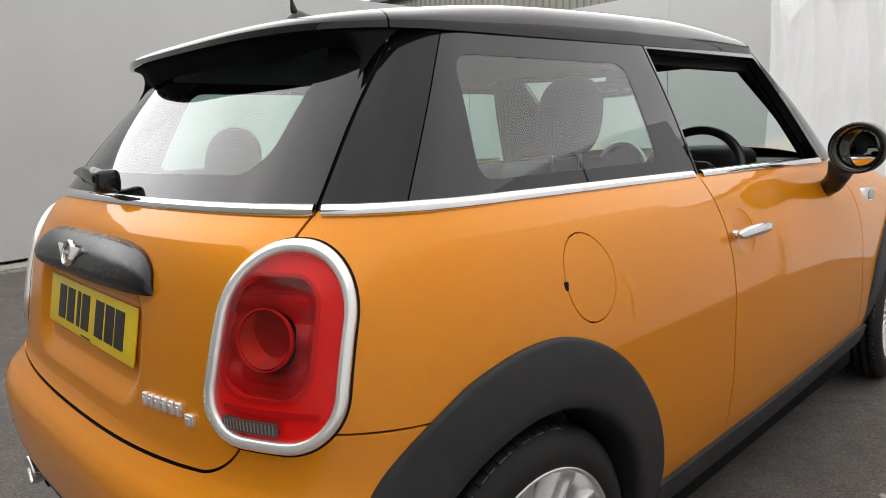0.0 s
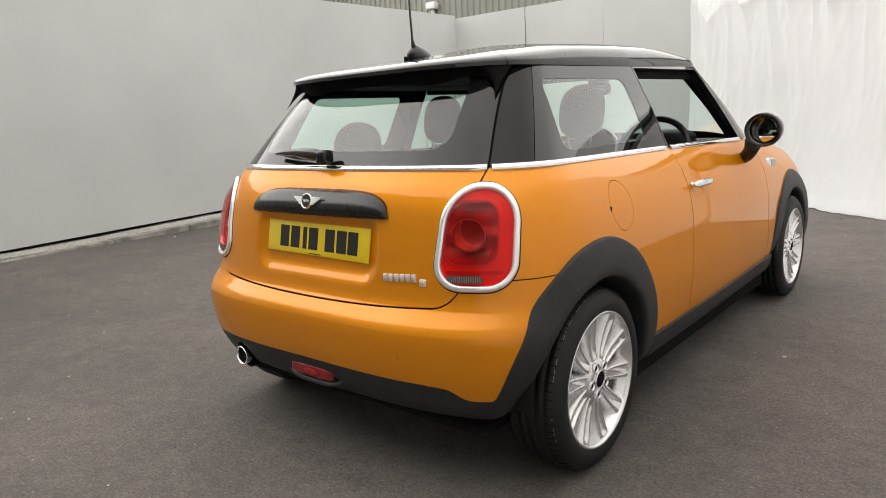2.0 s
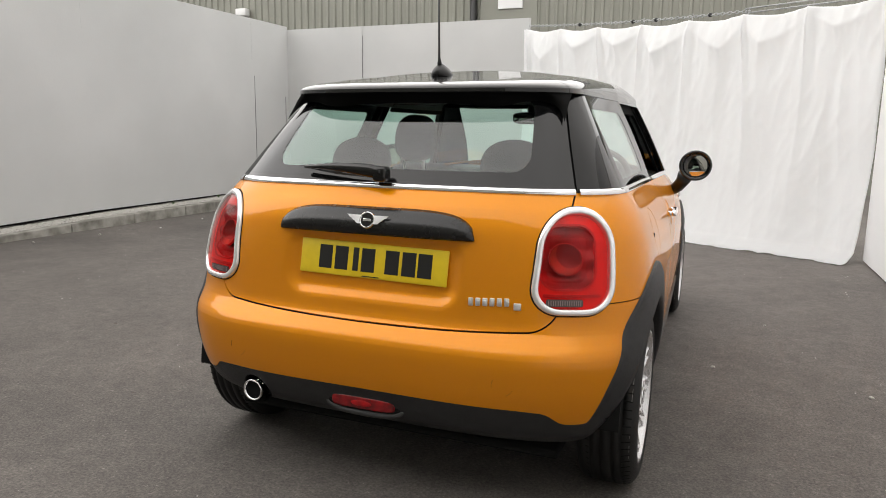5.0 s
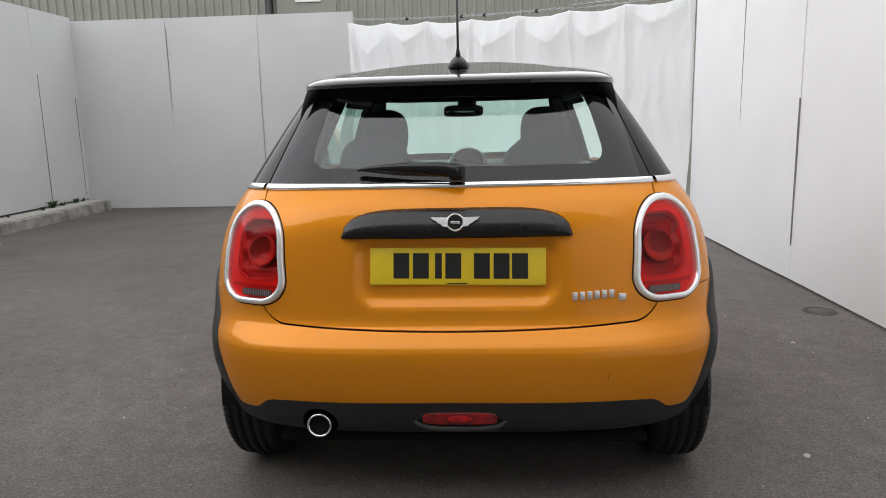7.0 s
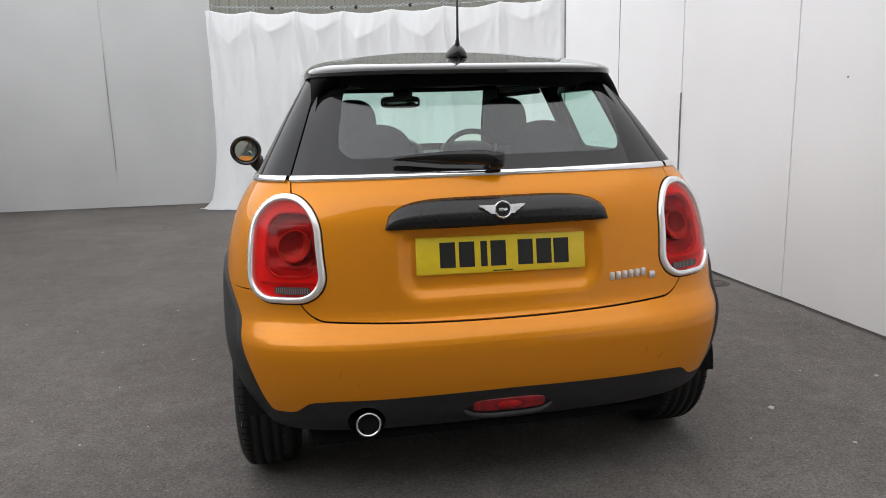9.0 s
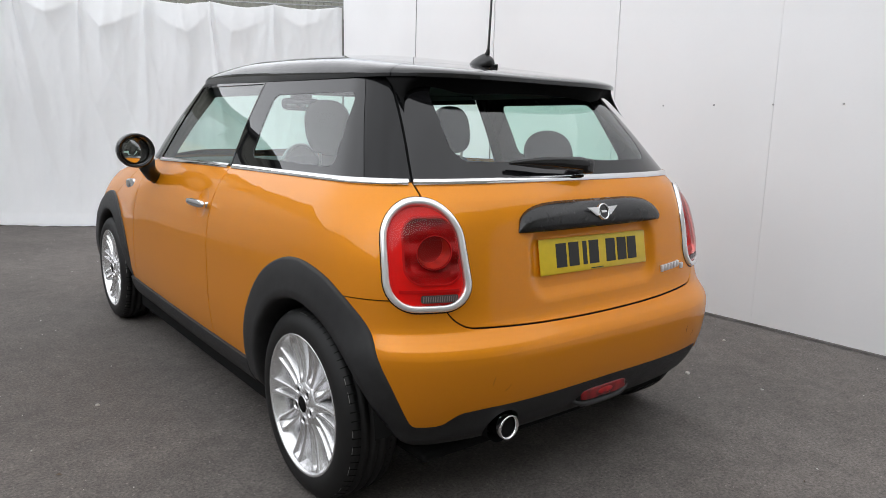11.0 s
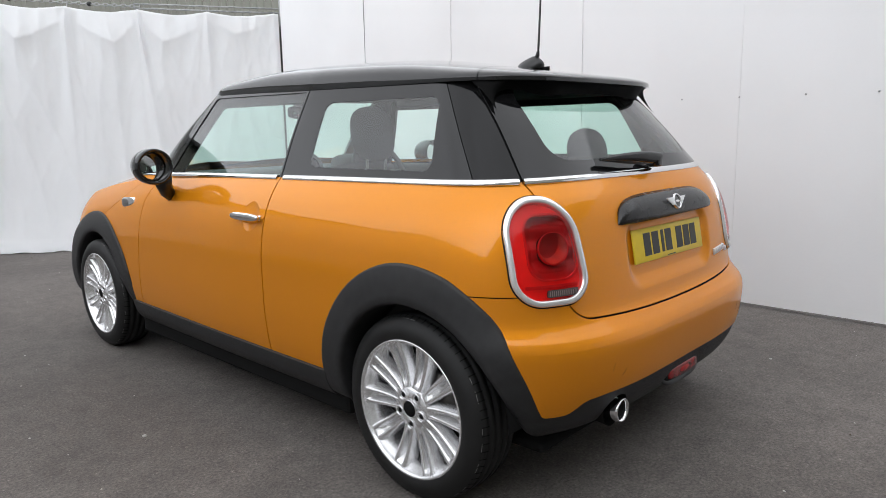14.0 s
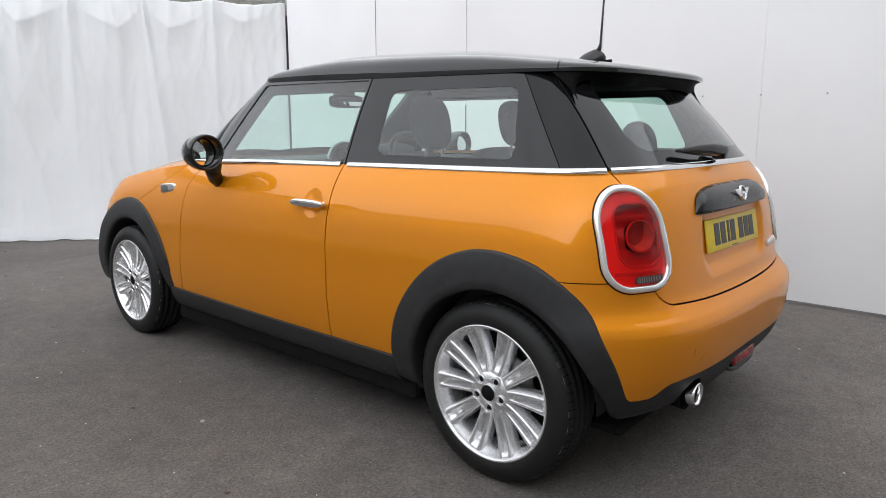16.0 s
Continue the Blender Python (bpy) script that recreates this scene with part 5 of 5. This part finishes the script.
    for k in range(5):
        a = radians(72 * k + 18 + 18)
        nut = bmesh.new()
        c = (0, 0.050 * math.cos(a), 0.050 * math.sin(a))
        lathe(nut, [(r, h * side) for r, h in ((0.0185, 0.066), (0.0178, 0.080), (0.0155, 0.0825), (0.0132, 0.0810), (0.0120, 0.0700))], "x", c, 16)
        socket = part("bolt_socket", nut, SILVER, rim)
        nut = bmesh.new()
        lathe(nut, [(r, h * side) for r, h in ((0.0122, 0.0715), (0.0080, 0.0775), (0.0070, 0.0785), (0.0, 0.0785))], "x", c, 6)
        part("wheel_bolt", nut, DARK, rim)
    disc = bmesh.new()
    lathe(disc, [(r, h * side) for r, h in ((0.13, 0.0), (0.13, 0.012), (0.065, 0.012), (0.06, 0.03), (0.0, 0.03))], "x", (0, 0, 0), 48)
    part("brake_disc", disc, BRAKE, root, "grey brake disc")
    back = bmesh.new()
    lathe(back, [(0.19, -0.02 * side), (0.0, -0.02 * side)], "x", (0, 0, 0), 32)
    part("dust_shield", back, DARK, root)
    cal = bmesh.new()
    box(cal, (-0.02, 0.075, -0.06), (0.035, 0.145, 0.06), 0.012)
    part("brake_caliper", cal, BRAKE, root)
    return root


def place_wheel(root, x, y, spin):
    root.parent = car
    root.matrix_basis = Matrix.Translation((x, y, 0.3045)) @ Matrix.Rotation(radians(spin), 4, "X")


WX = 0.733
for s, spins in ((1, (9, 20)), (-1, (16, 31))):
    w = wheel(s)
    place_wheel(w, WX * s, 0.0, spins[0])
    w2 = copy_thing(w, Matrix())
    place_wheel(w2, (WX - 0.010) * s, 2.495, spins[1])

# ---- tailgate furniture ----
def tail_y(z, x=0.0):
    v = (z - ZLOW) / (1.027 - ZLOW)
    w, n, t = float(half_width(v)), float(crown(v)), float(tail(v))
    return YS - (YS - t) * (1 - min(abs(x) / w, 1) ** n) ** (1 / n)


# handle bar garnish: wide low-domed bar
P, F = [], []
nx, nz = 60, 14
for i in range(nx + 1):
    u = -1 + 2 * i / nx
    for j in range(nz + 1):
        w = j / nz
        endh = (1 - abs(u) ** 5)
        x = 0.342 * u
        z0, z1 = 0.879, 0.879 + 0.082 * max(endh, 0.0) ** 0.45 + 0.002
        z = z0 + (z1 - z0) * w
        bulge = 0.030 * math.sin(math.pi * min(1, 0.12 + 0.88 * w)) ** 0.6 * max(endh, 0) ** 0.35
        P.append((x, tail_y(z, x) - 0.002 - bulge, z))
m = nz + 1
for i in range(nx):
    for j in range(nz):
        F.append((i * m + j, (i + 1) * m + j, (i + 1) * m + j + 1, i * m + j + 1))
    F.append((i * m, i * m + nz, (i + 1) * m + nz, (i + 1) * m))
garnish = raw("tailgate_handle_bar", P, F, BAR_BLACK, car, "black plastic handle bar on the tailgate")
# winged emblem as plain shapes
emblem = new("emblem")
emblem.parent = car
ey = tail_y(0.926) - 0.0365
emblem.matrix_basis = Matrix.Translation((0, ey, 0.926)) @ Matrix.Rotation(radians(-17), 4, "X") @ Matrix.Translation((0, -ey, -0.926))
bm = bmesh.new()
lathe(bm, [(0.0265, 0.004), (0.0265, -0.004), (0.0235, -0.006), (0.021, -0.003), (0.021, 0.0)], "y", (0, ey, 0.926), 32)
part("ring", bm, CHROME, emblem, "chrome ring")
bm = bmesh.new()
lathe(bm, [(0.021, -0.001), (0.0, -0.003)], "y", (0, ey, 0.926), 32)
part("disc", bm, BLACK_PAINT, emblem, "black emblem disc")
bm = bmesh.new()
box(bm, (-0.013, ey - 0.0045, 0.922), (0.013, ey - 0.002, 0.930), 0.001)
part("bar", bm, CHROME, emblem)
for s in (1, -1):
    bm = bmesh.new()
    for k in range(3):
        z = 0.9405 - 0.0090 * k
        ln = 0.071 - 0.013 * k
        vs = [bm.verts.new(p) for p in ((s * 0.022, ey - 0.001, z), (s * ln, ey + 0.002, z + 0.0015), (s * (ln - 0.009), ey + 0.002, z - 0.0075), (s * 0.022, ey - 0.001, z - 0.0083))]
        f = bm.faces.new(vs)
        r = bmesh.ops.extrude_face_region(bm, geom=[f])
        bmesh.ops.translate(bm, verts=[g for g in r["geom"] if isinstance(g, bmesh.types.BMVert)], vec=(0, -0.004, 0))
    bmesh.ops.recalc_face_normals(bm, faces=bm.faces)
    part("wing", bm, EMBLEM_SILVER, emblem, "chrome wing with ribs", smooth=False)

# number plate with plain bars
plate = new("number_plate")
plate.parent = car
plate.matrix_basis = pose(0.003, -0.4685, 0.7925, 90 - 10.5, 0, 0) @ Matrix.Rotation(radians(-0.8), 4, "Z")
bm = bmesh.new()
box(bm, (-0.26, -0.0555, -0.006), (0.26, 0.0555, 0.0), 0.003)
part("plate", bm, PLATE, plate, "yellow reflective plate")
for i, cx in enumerate((-0.166, -0.108, -0.056, -0.012, 0.072, 0.130, 0.184)):
    bm = bmesh.new()
    box(bm, (cx - (0.010 if i == 2 else 0.0235), -0.036, -0.0005), (cx + (0.010 if i == 2 else 0.0235), 0.039, 0.0012), 0.0005, 1)
    part("plain_bar", bm, INK, plate, smooth=False)
bm = bmesh.new()
box(bm, (-0.03, -0.0515, -0.0005), (0.03, -0.0485, 0.001))
part("maker_bar", bm, INK, plate, smooth=False)

# model badge as plain chrome bars
badge = new("model_badge")
badge.parent = car
bx = 0.345
for i in range(7):
    w_, h_ = (0.0145, 0.024) if i < 6 else (0.022, 0.021)
    x0 = bx + i * 0.0215 + (0.010 if i == 6 else 0)
    zc = 0.703 + 0.0010 * i - (0.012 if i == 6 else 0)
    bm = bmesh.new()
    box(bm, (-w_ / 2, -0.005, -h_ / 2), (w_ / 2, 0.004, h_ / 2), 0.002)
    box(bm, (-w_ / 4, -0.0065, -h_ / 4), (w_ / 4, -0.004, h_ / 4), 0.0008)
    ang = math.degrees(math.atan2(tail_y(zc, x0 + 0.01) - tail_y(zc, x0 - 0.01), 0.02))
    bmesh.ops.transform(bm, matrix=pose(x0, tail_y(zc, x0) - 0.002, zc, 0, 0, ang), verts=bm.verts)
    part("plain_letter_bar", bm, BADGE, badge)

# rear wiper
wiper = new("rear_wiper")
wiper.parent = car
bm = bmesh.new()
blob(bm, (0.004, -0.400, 1.064), (0.050, 0.05, 0.050), 0.5, 0.5)
part("pivot_cover", bm, WIPER_BLACK, wiper)
bm = bmesh.new()
n = 20
rings = []
for i in range(n + 1):
    s = i / n
    x = 0.012 - 0.312 * s
    yy_ = -0.412 + 0.026 * s + 0.075 * max(0, s - 0.3) * 0.35
    z = 1.070 + 0.012 * math.sin(2.2 * s) - 0.004 * s
    hh = 0.0215 * (1 - 0.85 * s ** 1.4) * min(1.0, 0.55 + 4 * s) + 0.0015
    ring = [bm.verts.new((x, yy_ + 0.016 * math.cos(a) * (1 - 0.6 * s), z + hh * math.sin(a))) for a in [k * math.pi / 6 for k in range(12)]]
    rings.append(ring)
for i in range(n):
    for k in range(12):
        bm.faces.new((rings[i][k], rings[i][(k + 1) % 12], rings[i + 1][(k + 1) % 12], rings[i + 1][k]))
bm.faces.new(rings[0]); bm.faces.new(rings[-1][::-1])
bmesh.ops.recalc_face_normals(bm, faces=bm.faces)
part("arm", bm, WIPER_BLACK, wiper, "black wiper arm")
bm = bmesh.new()
tube(bm, [(0.005, -0.397, 1.060), (-0.16, -0.388, 1.066), (-0.292, -0.362, 1.074)], [0.011, 0.010, 0.003], 10)
part("blade", bm, RUBBER, wiper)

# exhaust, fog lamp, towing-eye covers
exhaust = new("exhaust")
exhaust.parent = car
bm = bmesh.new()
lathe(bm, [(0.033, 0.16), (0.0365, 0.03), (0.0378, 0.004), (0.0375, -0.002), (0.0360, -0.005), (0.0325, -0.004), (0.0300, 0.004), (0.0280, 0.14)], "y", (-0.421, -0.530, 0.321), 44)
part("tailpipe", bm, CHROME, exhaust, "chrome tailpipe tip")
# dark disc just inside the tip, set for the shade in the pipe
bm = bmesh.new()
lathe(bm, [(0.0298, 0.0), (0.0, 0.002)], "y", (-0.421, -0.519, 0.321), 30)
part("bore_shade", bm, DARK, exhaust)
bm = bmesh.new()
lathe(bm, [(0.054, 0.0), (0.051, 0.03), (0.047, 0.13), (0.030, 0.14)], "y", (-0.423, -0.498, 0.318), 40)
part("surround", bm, DARK, exhaust)
fog = new("rear_fog_lamp")
fog.parent = car
bm = bmesh.new()
blob(bm, (0.004, -0.527, 0.346), (0.226, 0.030, 0.042), 0.4, 0.45, 40)
part("lens", bm, FOG_RED, fog, "dark red fog lamp lens")
bm = bmesh.new()
blob(bm, (0.002, -0.5400, 0.346), (0.085, 0.008, 0.024), 1.0, 1.0, 24)
part("reflector", bm, FOG_CORE, fog, "brighter red reflector in the fog lamp")
# dark bulge round the lens that stands in for a shaded hollow
bm = bmesh.new()
blob(bm, (0.004, -0.523, 0.347), (0.262, 0.022, 0.056), 0.5, 0.5, 32)
part("recess", bm, DARK, fog)
bm = bmesh.new()
pts = []
for k in range(25):
    a = math.pi * (1.0 + k / 24)
    cx, cz = math.cos(a), math.sin(a)
    pts.append((0.004 + 0.140 * math.copysign(abs(cx) ** 0.6, cx), -0.527 + 0.010 * abs(cx) ** 3, 0.350 + 0.040 * math.copysign(abs(cz) ** 0.7, cz)))
tube(bm, pts, [0.003 + 0.008 * math.sin(math.pi * k / 24) ** 0.5 for k in range(25)], 10)
part("lower_lip", bm, GREY_PLASTIC, fog)
for s in (1, -1):
    bm = bmesh.new()
    x0 = 0.465 * s
    c = [(x0 + 0.031 * math.cos(a), tail_y(0.475 + 0.031 * math.sin(a), x0 + 0.031 * math.cos(a)) - 0.0002, 0.475 + 0.031 * math.sin(a)) for a in [k * math.pi / 16 for k in range(-9, 10)]]
    tube(bm, c[3:8], 0.0004, 6)
    tube(bm, [(2 * x0 - a_, tail_y(c_, 2 * x0 - a_) - 0.0002, c_) for a_, b_, c_ in c[8:13]], 0.0004, 6)
    part("towing_eye_seam", bm, DARK, car)

# aerial
aerial = new("aerial")
aerial.parent = car
bm = bmesh.new()
n = 24
rings = []
for i in range(9):
    s = i / 8
    z = 1.404 + 0.046 * s
    sc = (1 - 0.82 * s ** 1.9)
    rings.append([bm.verts.new((0.040 * sc * math.cos(a), 0.118 - 0.015 * s + (0.066 if math.sin(a) > 0 else 0.052) * (1 - 0.90 * s ** 2.6) * math.sin(a), z)) for a in [k * 2 * math.pi / n for k in range(n)]])
for i in range(8):
    for k in range(n):
        bm.faces.new((rings[i][k], rings[i][(k + 1) % n], rings[i + 1][(k + 1) % n], rings[i + 1][k]))
bm.faces.new(rings[-1])
bmesh.ops.recalc_face_normals(bm, faces=bm.faces)
part("base", bm, SATIN_BLACK, aerial, "black aerial base")
bm = bmesh.new()
tube(bm, [(0, 0.096, 1.432), (0, 0.089, 1.455), (0, 0.086, 1.470), (0, 0.068, 1.86)], [0.011, 0.008, 0.0045, 0.003], 10)
part("mast", bm, SATIN_BLACK, aerial)
bm = bmesh.new()
box(bm, (-0.003, 0.035, 1.395), (0.003, 0.075, 1.408))
part("seam", bm, DARK, aerial)

# ---- doors: handles, mirrors, side grilles ----
for s, side in ((1, "right"), (-1, "left")):
    hx = float(side_x(np.array(0.87), np.array(0.857))) * s
    handle = new("door_handle")
    handle.parent = car
    bm = bmesh.new()
    blob(bm, (hx + 0.024 * s, 0.885, 0.858), (0.024, 0.196, 0.032), 0.7, 0.45, 32)
    part("grip", bm, CHROME, handle, "chrome handle")
    bm = bmesh.new()
    dish = []
    for i in range(9):
        r = 0.0595 * i / 8
        dish.append([bm.verts.new((s * (float(side_x(np.array(CUP[0] + r * math.cos(a)), np.array(CUP[1] + r * math.sin(a)))) - 0.0006 - 0.0075 * (1 - (r / 0.0595) ** 2.2)), CUP[0] + r * math.cos(a), CUP[1] + r * math.sin(a)))
                     for a in [k * math.pi / 18 for k in range(36)]] if i else [bm.verts.new((s * (abs(hx) - 0.0081), CUP[0], CUP[1]))])
    for k in range(36):
        bm.faces.new((dish[0][0], dish[1][k], dish[1][(k + 1) % 36]))
        for i in range(1, 8):
            bm.faces.new((dish[i][k], dish[i + 1][k], dish[i + 1][(k + 1) % 36], dish[i][(k + 1) % 36]))
    bmesh.ops.recalc_face_normals(bm, faces=bm.faces)
    if (sum((f.normal for f in bm.faces), Vector()).x) * s < 0:
        bmesh.ops.reverse_faces(bm, faces=bm.faces)
    part("cup", bm, PAINT, handle)
    for yy_ in (0.80, 0.97):
        bm = bmesh.new()
        blob(bm, (hx + 0.008 * s, yy_, 0.857), (0.024, 0.022, 0.022), 0.7, 0.7, 14)
        part("foot", bm, CHROME, handle)
    # mirror: a deep round shell, its glass set in at a slant towards the driver
    mirror = new("door_mirror")
    mirror.parent = car
    mc = Vector((0.886 * s, 1.500, 1.039))
    turn = Matrix.Rotation(radians(3 * s), 4, "Z")
    n = 44
    ang = [i * 2 * math.pi / n for i in range(n)]
    slant = math.tan(radians(14))
    def shell(w, h, dy, follow=0.0):
        """A ring of the shell; follow lets it lie in the slanted plane of the glass."""
        out = []
        for a in ang:
            x, z = w * math.cos(a), h * math.sin(a)
            out.append((x, dy + follow * (slant * (0.080 - x * s) + 0.10 * z), z))
        return out
    bm = bmesh.new()
    rings = []
    for w, h, dy, fo in ((0.062, 0.060, 0.012, 1), (0.066, 0.064, 0.003, 0.35), (0.069, 0.068, -0.008, 0), (0.075, 0.074, -0.011, 0), (0.080, 0.078, -0.006, 0), (0.083, 0.080, 0.012, 0), (0.083, 0.080, 0.035, 0),
                         (0.080, 0.077, 0.062, 0), (0.073, 0.070, 0.088, 0), (0.060, 0.056, 0.110, 0), (0.042, 0.036, 0.125, 0), (0.018, 0.014, 0.131, 0), (0.001, 0.001, 0.132, 0)):
        rings.append([bm.verts.new(q) for q in shell(w, h, dy, fo)])
    for i in range(len(rings) - 1):
        for k in range(n):
            bm.faces.new((rings[i][k], rings[i][(k + 1) % n], rings[i + 1][(k + 1) % n], rings[i + 1][k]))
    bmesh.ops.transform(bm, matrix=Matrix.Translation(mc) @ turn, verts=bm.verts)
    bmesh.ops.recalc_face_normals(bm, faces=bm.faces)
    part("housing", bm, BLACK_PAINT, mirror, "glossy black mirror housing")
    for nm, w, h, dy, mat in (("mirror_glass", 0.058, 0.056, 0.009, MIRROR), ("mirror_backing", 0.0625, 0.0605, 0.0125, SATIN_BLACK)):
        bm = bmesh.new()
        # slightly domed disc
        tip = [bm.verts.new(q) for q in shell(w, h, dy, 1)]
        for k in (0.8, 0.6, 0.4, 0.2):
            row = [bm.verts.new(q) for q in shell(w * k, h * k, dy - 0.0042 * (1 - k * k), 1)]
            for i in range(n):
                bm.faces.new((tip[i], tip[(i + 1) % n], row[(i + 1) % n], row[i]))
            tip = row
        bm.faces.new(tip)
        bmesh.ops.transform(bm, matrix=Matrix.Translation(mc) @ turn, verts=bm.verts)
        part(nm, bm, mat, mirror, "mirror glass" if mat is MIRROR else "")
    bm = bmesh.new()
    tube(bm, [(0.838 * s, 1.540, 0.985), (0.822 * s, 1.560, 0.950), (0.800 * s, 1.585, 0.922), (0.768 * s, 1.605, 0.897)], [0.042, 0.034, 0.032, 0.028], 16)
    part("foot", bm, SATIN_BLACK, mirror)
    # side grille with repeater
    gx = float(side_x(np.array(2.02), np.array(0.865))) * s
    grille = new("side_grille")
    grille.parent = car
    bm = bmesh.new()
    blob(bm, (gx + 0.002 * s, 2.075, 0.840), (0.026, 0.150, 0.054), 0.45, 0.45, 24, Matrix.Rotation(radians(-4), 4, "X"))
    part("frame", bm, CHROME, grille, "chrome frame")
    bm = bmesh.new()
    blob(bm, (gx + 0.010 * s, 2.098, 0.840), (0.016, 0.080, 0.038), 0.35, 0.35, 24, Matrix.Rotation(radians(-4), 4, "X"))
    part("repeater", bm, STEEL, grille)

# ---- cabin ----
def seat(x, y, z, rear=False):
    root = new("seat")
    root.parent = car
    lean = Matrix.Rotation(radians(-12), 4, "X")
    bm = bmesh.new()
    blob(bm, (x, y, z + (0.24 if rear else 0.29)), (0.46, 0.16, 0.50 if rear else 0.60), 0.5, 0.6, 28, lean)
    part("backrest", bm, CLOTH, root)
    bm = bmesh.new()
    blob(bm, (x, y + 0.27, z), (0.50, 0.52, 0.18), 0.45, 0.4, 28)
    part("cushion", bm, CLOTH, root)
    bm = bmesh.new()
    hz = 0.60 if rear else 0.705
    blob(bm, (x, y - (0.10 if rear else 0.06), z + hz), (0.25 if rear else 0.205, 0.10, 0.19 if rear else 0.225), 0.9 if rear else 0.75, 0.8, 30, lean)
    part("headrest", bm, CLOTH, root)
    if not rear:
        for dx in (-0.05, 0.05):
            bm = bmesh.new()
            tube(bm, [(x + dx, y - 0.07, z + 0.52), (x + dx, y - 0.09, z + 0.66)], 0.006, 8)
            part("post", bm, STEEL, root)


seat(-0.35, 0.72, 0.46)
seat(0.36, 0.80, 0.46)
seat(-0.31, 0.15, 0.48, True)
seat(0.31, 0.15, 0.48, True)
bm = bmesh.new()
box(bm, (-0.69, 1.56, 0.55), (0.69, 2.05, 0.985), 0.07, 4)
part("dashboard", bm, DASH, car)
bm = bmesh.new()
blob(bm, (0.37, 1.63, 0.985), (0.30, 0.20, 0.13), 0.6, 0.6)
part("instrument_hood", bm, DASH, car)
steer = new("steering_wheel")
steer.parent = car
steer.matrix_basis = pose(0.38, 1.44, 0.945, 66, 0, 0)
bm = bmesh.new()
tube(bm, [(0.178 * math.cos(a), 0.178 * math.sin(a), 0) for a in [k * math.pi / 20 for k in range(40)]], 0.016, 10, True)
part("rim", bm, SATIN_BLACK, steer)
bm = bmesh.new()
blob(bm, (0, 0, -0.02), (0.16, 0.13, 0.06), 0.6, 0.6)
part("boss", bm, SATIN_BLACK, steer)
for a in (0, 180, 270):
    bm = bmesh.new()
    ca, sa = math.cos(radians(a)), math.sin(radians(a))
    tube(bm, [(0.06 * ca, 0.06 * sa, -0.015), (0.172 * ca, 0.172 * sa, 0)], [0.022, 0.014], 8)
    part("spoke", bm, SATIN_BLACK, steer)
display = new("central_display")
display.parent = car
bm = bmesh.new()
lathe(bm, [(0.112, 0.02), (0.118, 0.0), (0.112, -0.012), (0.100, -0.008), (0.098, 0.01)], "y", (0.0, 1.61, 0.955), 40)
part("bezel", bm, STEEL, display, "silver ring of the round central display")
bm = bmesh.new()
lathe(bm, [(0.099, 0.0), (0.0, 0.0)], "y", (0.0, 1.61, 0.955), 40)
part("screen", bm, BLACK_GLASS, display)
bm = bmesh.new()
blob(bm, (-0.02, 1.56, 1.280), (0.225, 0.035, 0.068), 0.5, 0.5)
inner_mirror = part("interior_mirror", bm, SATIN_BLACK, car, "black interior mirror")
bm = bmesh.new()
box(bm, (-0.118, 1.540, 1.256), (0.078, 1.543, 1.304), 0.0005)
part("mirror_glass", bm, MIRROR, inner_mirror, "mirror glass")
bm = bmesh.new()
blob(bm, (0.0, 1.60, 1.325), (0.11, 0.09, 0.07), 0.6, 0.6)
part("mirror_mount", bm, SATIN_BLACK, inner_mirror)
bm = bmesh.new()
box(bm, (-0.56, -0.34, 0.985), (0.56, -0.02, 1.0), 0.006)
part("parcel_shelf", bm, DASH, car)
bm = bmesh.new()
box(bm, (-0.66, -0.30, 0.30), (0.66, 2.0, 0.36), 0.01)
part("cabin_floor", bm, DARK, car)
# tray added low under the car to keep light off the ground beneath
bm = bmesh.new()
box(bm, (-0.60, -0.36, 0.185), (0.60, 2.95, 0.215), 0.012, 2)
part("underbody_tray", bm, DARK, car, "black underbody tray")
for s in (1, -1):
    bm = bmesh.new()
    box(bm, (min(0.62 * s, 0.70 * s), -0.05, 0.5), (max(0.62 * s, 0.70 * s), 1.62, 0.985), 0.03, 3)
    part("door_lining", bm, DASH, car)
